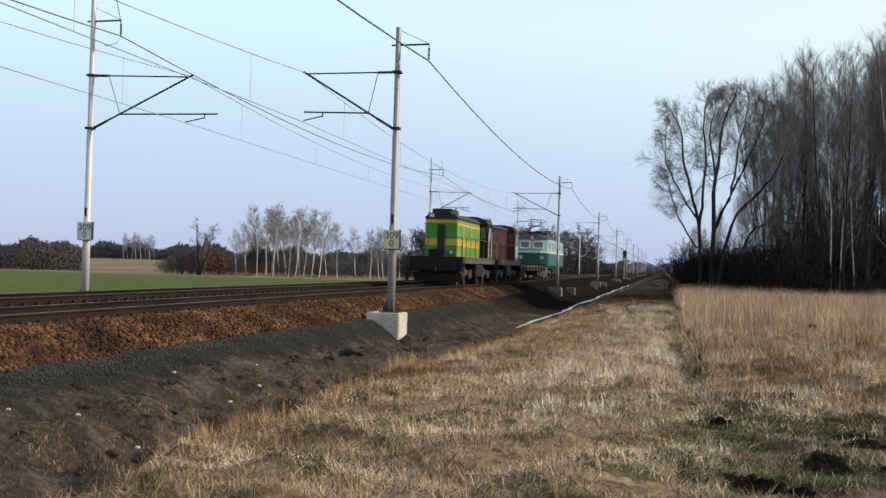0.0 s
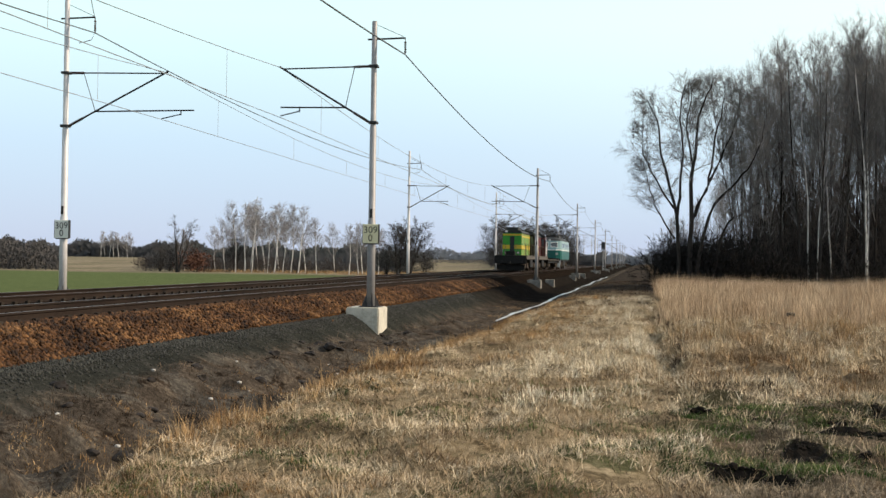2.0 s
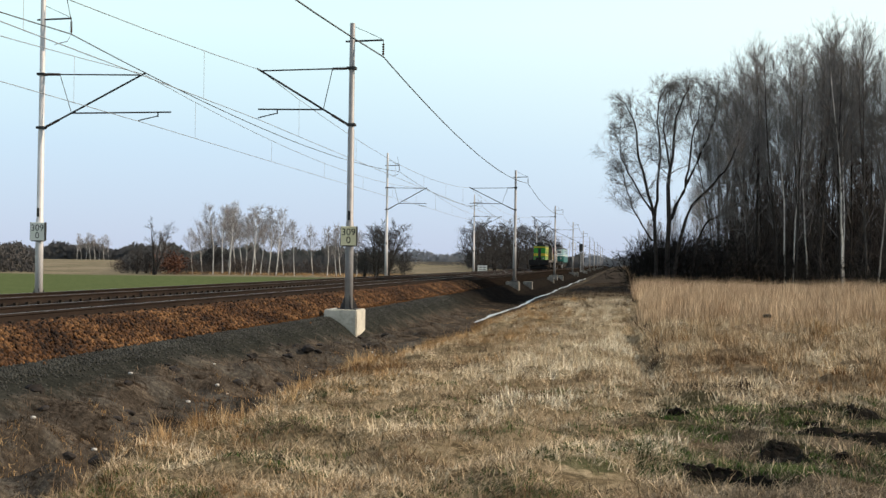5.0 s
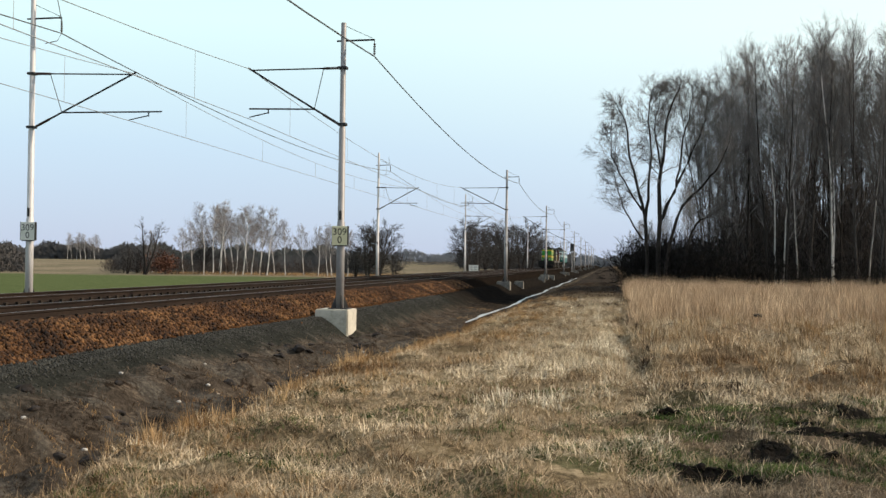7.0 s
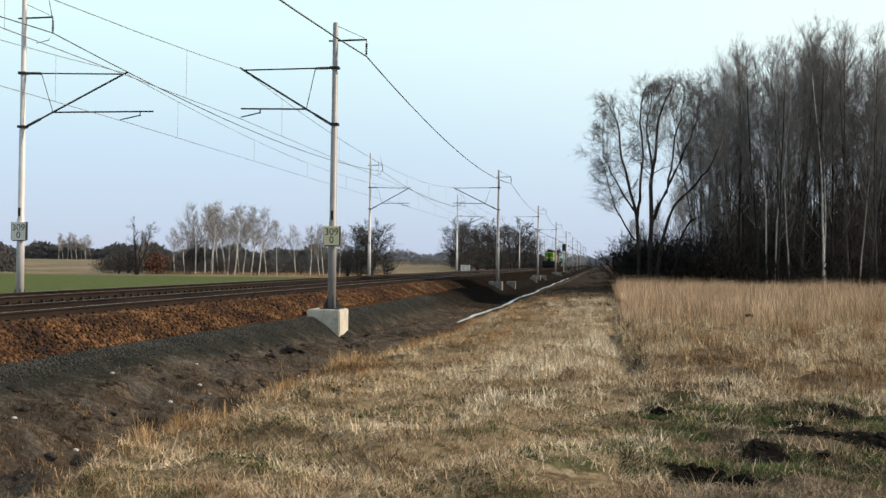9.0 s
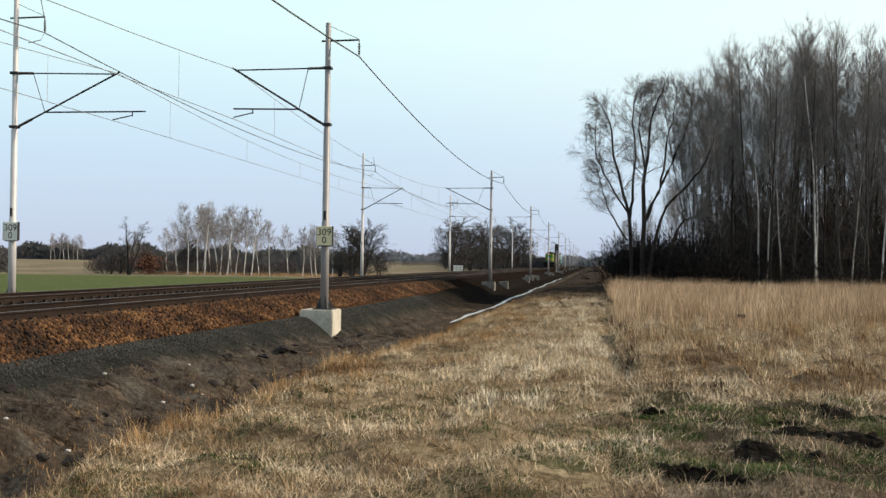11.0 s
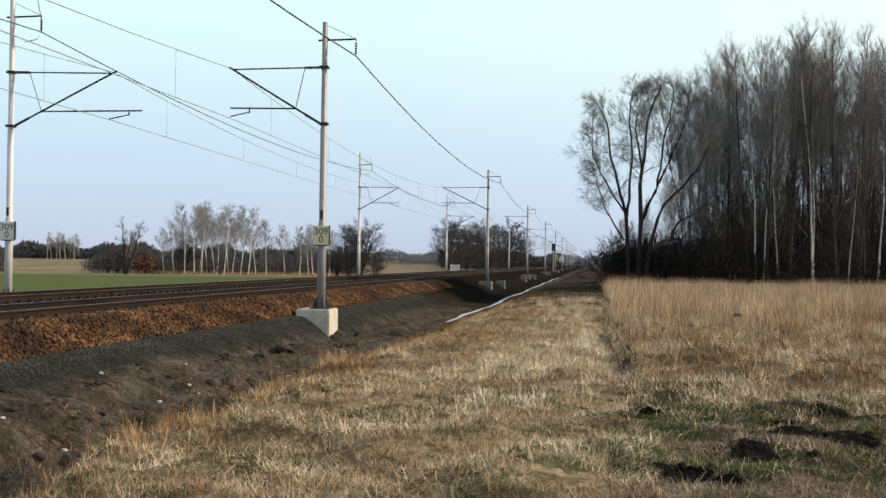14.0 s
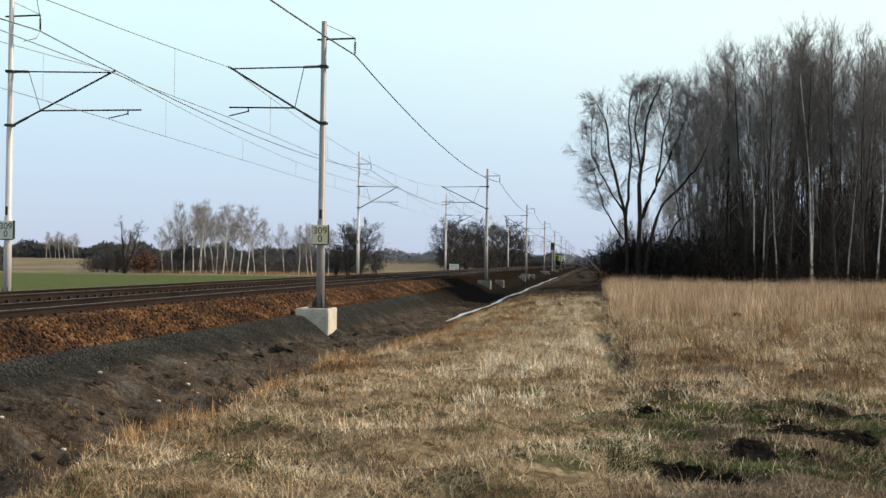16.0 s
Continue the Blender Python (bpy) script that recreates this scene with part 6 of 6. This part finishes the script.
def mud(cx, cy, rx, ry, seed):
    """Wet black soil on the floor of a hollow, with a ragged edge."""
    bm = bmesh.new()
    rings = []
    for j in range(6):
        ring = []
        for k in range(28):
            a = 2 * math.pi * k / 28
            f = j / 5 * (0.98 + 0.45 * noise.noise(Vector((2.2 * math.cos(a), 2.2 * math.sin(a), seed))))
            x, y = cx + rx * f * math.cos(a), cy + ry * f * math.sin(a)
            z = float(ground_z(x, y)) + 0.022 + 0.04 * noise.noise(Vector((x * 14, y * 14, 0))) * (1 if j < 5 else 0) - (0.04 if j == 5 else 0)
            ring.append(bm.verts.new((x, y, z)))
        rings.append(ring)
    for a, b in zip(rings, rings[1:]):
        for k in range(28):
            bm.faces.new((a[k], a[(k + 1) % 28], b[(k + 1) % 28], b[k]))
    bmesh.ops.remove_doubles(bm, verts=rings[0], dist=0.02)
    return tagged(part("mud_patch", bm, BLACK_SOIL), "wet black soil in a churned hollow of the meadow", "mud patch", "muddy hollows in the meadow")


MR = random.Random(3)
for k, (cx, cy, rx, ry, deep) in enumerate(HOLLOWS):
    if deep > 0.075:
        mud(cx, cy + 0.3 * ry, rx * 1.05, ry * 1.15, k * 3.7)
    for j in range(4):
        size = MR.uniform(0.025, 0.06)
        bm = bmesh.new()
        bmesh.ops.create_icosphere(bm, subdivisions=3, radius=size)
        for v in bm.verts:
            v.co *= 1 + 0.7 * noise.noise(v.co * 16 + Vector((cx * 7, cy * 3, j))) + 0.3 * noise.noise(v.co * 40 + Vector((cy, cx, j)))
            v.co.z *= 0.7
        x, y = cx + MR.uniform(-0.8, 0.8) * rx, cy + MR.uniform(0.3, 1.2) * ry
        clod = part("soil_clod", bm, BLACK_SOIL)
        clod.matrix_basis = pose(x, y, stand(x, y) + 0.02)
        tagged(clod, "crumbly black clod of soil at a wet hollow", "clod", "soil clods in the meadow")


def round_hollows(n, lo, hi):
    """Places about the rims of the hollows, and the way into each one."""
    a = rng.uniform(0, 2 * math.pi, (len(HOLLOWS), n))
    f = rng.uniform(lo, hi, a.shape)
    hx = np.array([[p[0]] for p in HOLLOWS]) + np.array([[p[2]] for p in HOLLOWS]) * f * np.cos(a)
    hy = np.array([[p[1]] for p in HOLLOWS]) + np.array([[p[3]] for p in HOLLOWS]) * f * np.sin(a)
    return hx.ravel(), hy.ravel(), a.ravel()


x, y, a = round_hollows(520, 0.7, 2.0)
blades("dark_tussocks", x, y, 0.07, 0.008, 0.8, TUSSOCK, "dark green-black tussocks round the muddy hollows")
x, y, a = round_hollows(170, 1.1, 1.9)
x, y, a = (v[np.sin(a) > 0.2] for v in (x, y, a))
blades("rim_straw", x, y, 0.17, 0.0065, 0.95, STRAW_GRASS, "bleached straw hanging over the rims of the hollows", out=a + math.pi * (rng.random(len(a)) < 0.5))
# loose clumps between the wet corner and the reeds
x, y, a, h = clumped(2000, 34, 0.5, 14, 14.5, 36, 0.17, 1.0)
t = (field_noise(x, y, 1.3) + 0.8 * field_noise(x + 3, y, 3.7) > -0.25) & (x < 0.3 * y + 1) & off_rut(x, y)
blades("meadow_tufts", *keep(x, y, t), 0.30 * h[t] * np.clip((y[t] - 10) / 12, 0.4, 1.2), 0.0105, 0.75, STRAW_GRASS, "loose clumps of pale dry grass before the reeds", out=a[t])
x, y, a, h = clumped(700, 30, 0.6, 12, 15.5, 40, 0.15, 1.1)
t = (field_noise(x + 5, y, 1.7) > 0.05) & (x < 0.3 * y + 1)
blades("russet_tufts", *keep(x, y, t), 0.32 * h[t] * np.clip((y[t] - 9) / 14, 0.4, 1.3), 0.008, 0.5, OCHRE_GRASS, "russet clumps of dead grass before the reeds", out=a[t])
x, y, a, h = clumped(700, 22, 0.6, 12, 15, 34, 0.15, 1.1)
t = (field_noise(x + 8, y, 2.1) > 0.1) & (x < 0.3 * y + 1)
blades("dark_weeds", *keep(x, y, t), 0.16 * h[t], 0.008, 0.8, BROWN_GRASS, "dark withered weeds between the dry clumps", "weeds", out=a[t])
# brown weeds added for the shade on the bank between the worn track and the reeds
y = rng.uniform(20, 56, 6000)
x = rut(y) + 0.27 + np.abs(rng.normal(0, 0.10, len(y)))
x, y = keep(x, y, np.sin(y * 0.9) + 0.6 * np.sin(y * 2.3) > -0.5)
blades("rut_weeds", x, y, 0.2, 0.011, 0.6, BROWN_GRASS, "brown weeds standing in for the shaded bank along the worn track", "weeds")
# reeds up to the wood, tallest beside the track
x, y = tufts(4600, 24, 0.5, 26, 25, 75, 0.17, 1.15)
front = 33.0 + 1.6 * np.sin(x * 1.1) + 1.0 * np.sin(x * 2.7 + 1) + 0.5 * x
t = (x < 0.30 * y + 1.5) & (x > rut(y) + 0.3) & (rng.random(len(x)) < np.clip((y - front + 4.5) / 6.5, 0.03, 1) * np.where(y < 40, np.clip(0.85 + 0.7 * field_noise(x + 2, y, 1.3), 0.15, 1), 1))
x, y = keep(x, y, t)
side_ = np.clip((x / y - 0.09) / 0.06, 0, 1)
tall = np.clip(0.34 + 0.5 * (y - 28) / 12, 0.3, 0.86) * (1 + 0.16 * field_noise(x, y, 0.55) + 0.13 * field_noise(x + 7, y, 1.7)) * (1 - 0.28 * side_ * np.clip((52 - y) / 14, 0, 1))
blades("reed_bed", x, y, tall, 0.0095, np.clip(0.5 - 0.2 * (y - 27) / 12, 0.28, 0.5), REED, "dense bed of tall pinkish-brown dry reeds", "reeds")
x, y = tufts(1500, 14, -62, -19.6, 100, 172, 0.6, 1.0)
x, y = keep(x, y, y > 138 - 0.35 * (x + 20))
blades("verge_grass", x, y, 0.4, 0.03, 0.5, OCHRE_GRASS, "dry grass verge beyond the green field")


# ---------------------------------------------------------------- sleepers, one by one
sleeper_me = bpy.data.meshes.new("sleeper")
bmesh.ops.recalc_face_normals(sleeper_bm, faces=sleeper_bm.faces[:])
sleeper_bm.to_mesh(sleeper_me)
sleeper_bm.free()
sleeper_me.materials.append(SLEEPER)
for track in tracks:
    for k in range(230):
        s = new("sleeper", sleeper_me)
        s.parent = track
        s.location = (0, 10 + 0.6 * k, 0)


# ---------------------------------------------------------------- what moves
def motions():
    """The train draws away along the near track, slowing a little."""
    for thing, ahead in ((green_loco, 0.0), (red_loco, 12.75), (wagon, 25.5), (e_loco, 43.95)):
        walk(thing, [(0.5 * k, pose(TRAIN_X, TRAIN_Y + ahead + 22.3 * (0.5 * k) - 0.075 * (0.5 * k) ** 2, 0)) for k in range(33)])


motions()
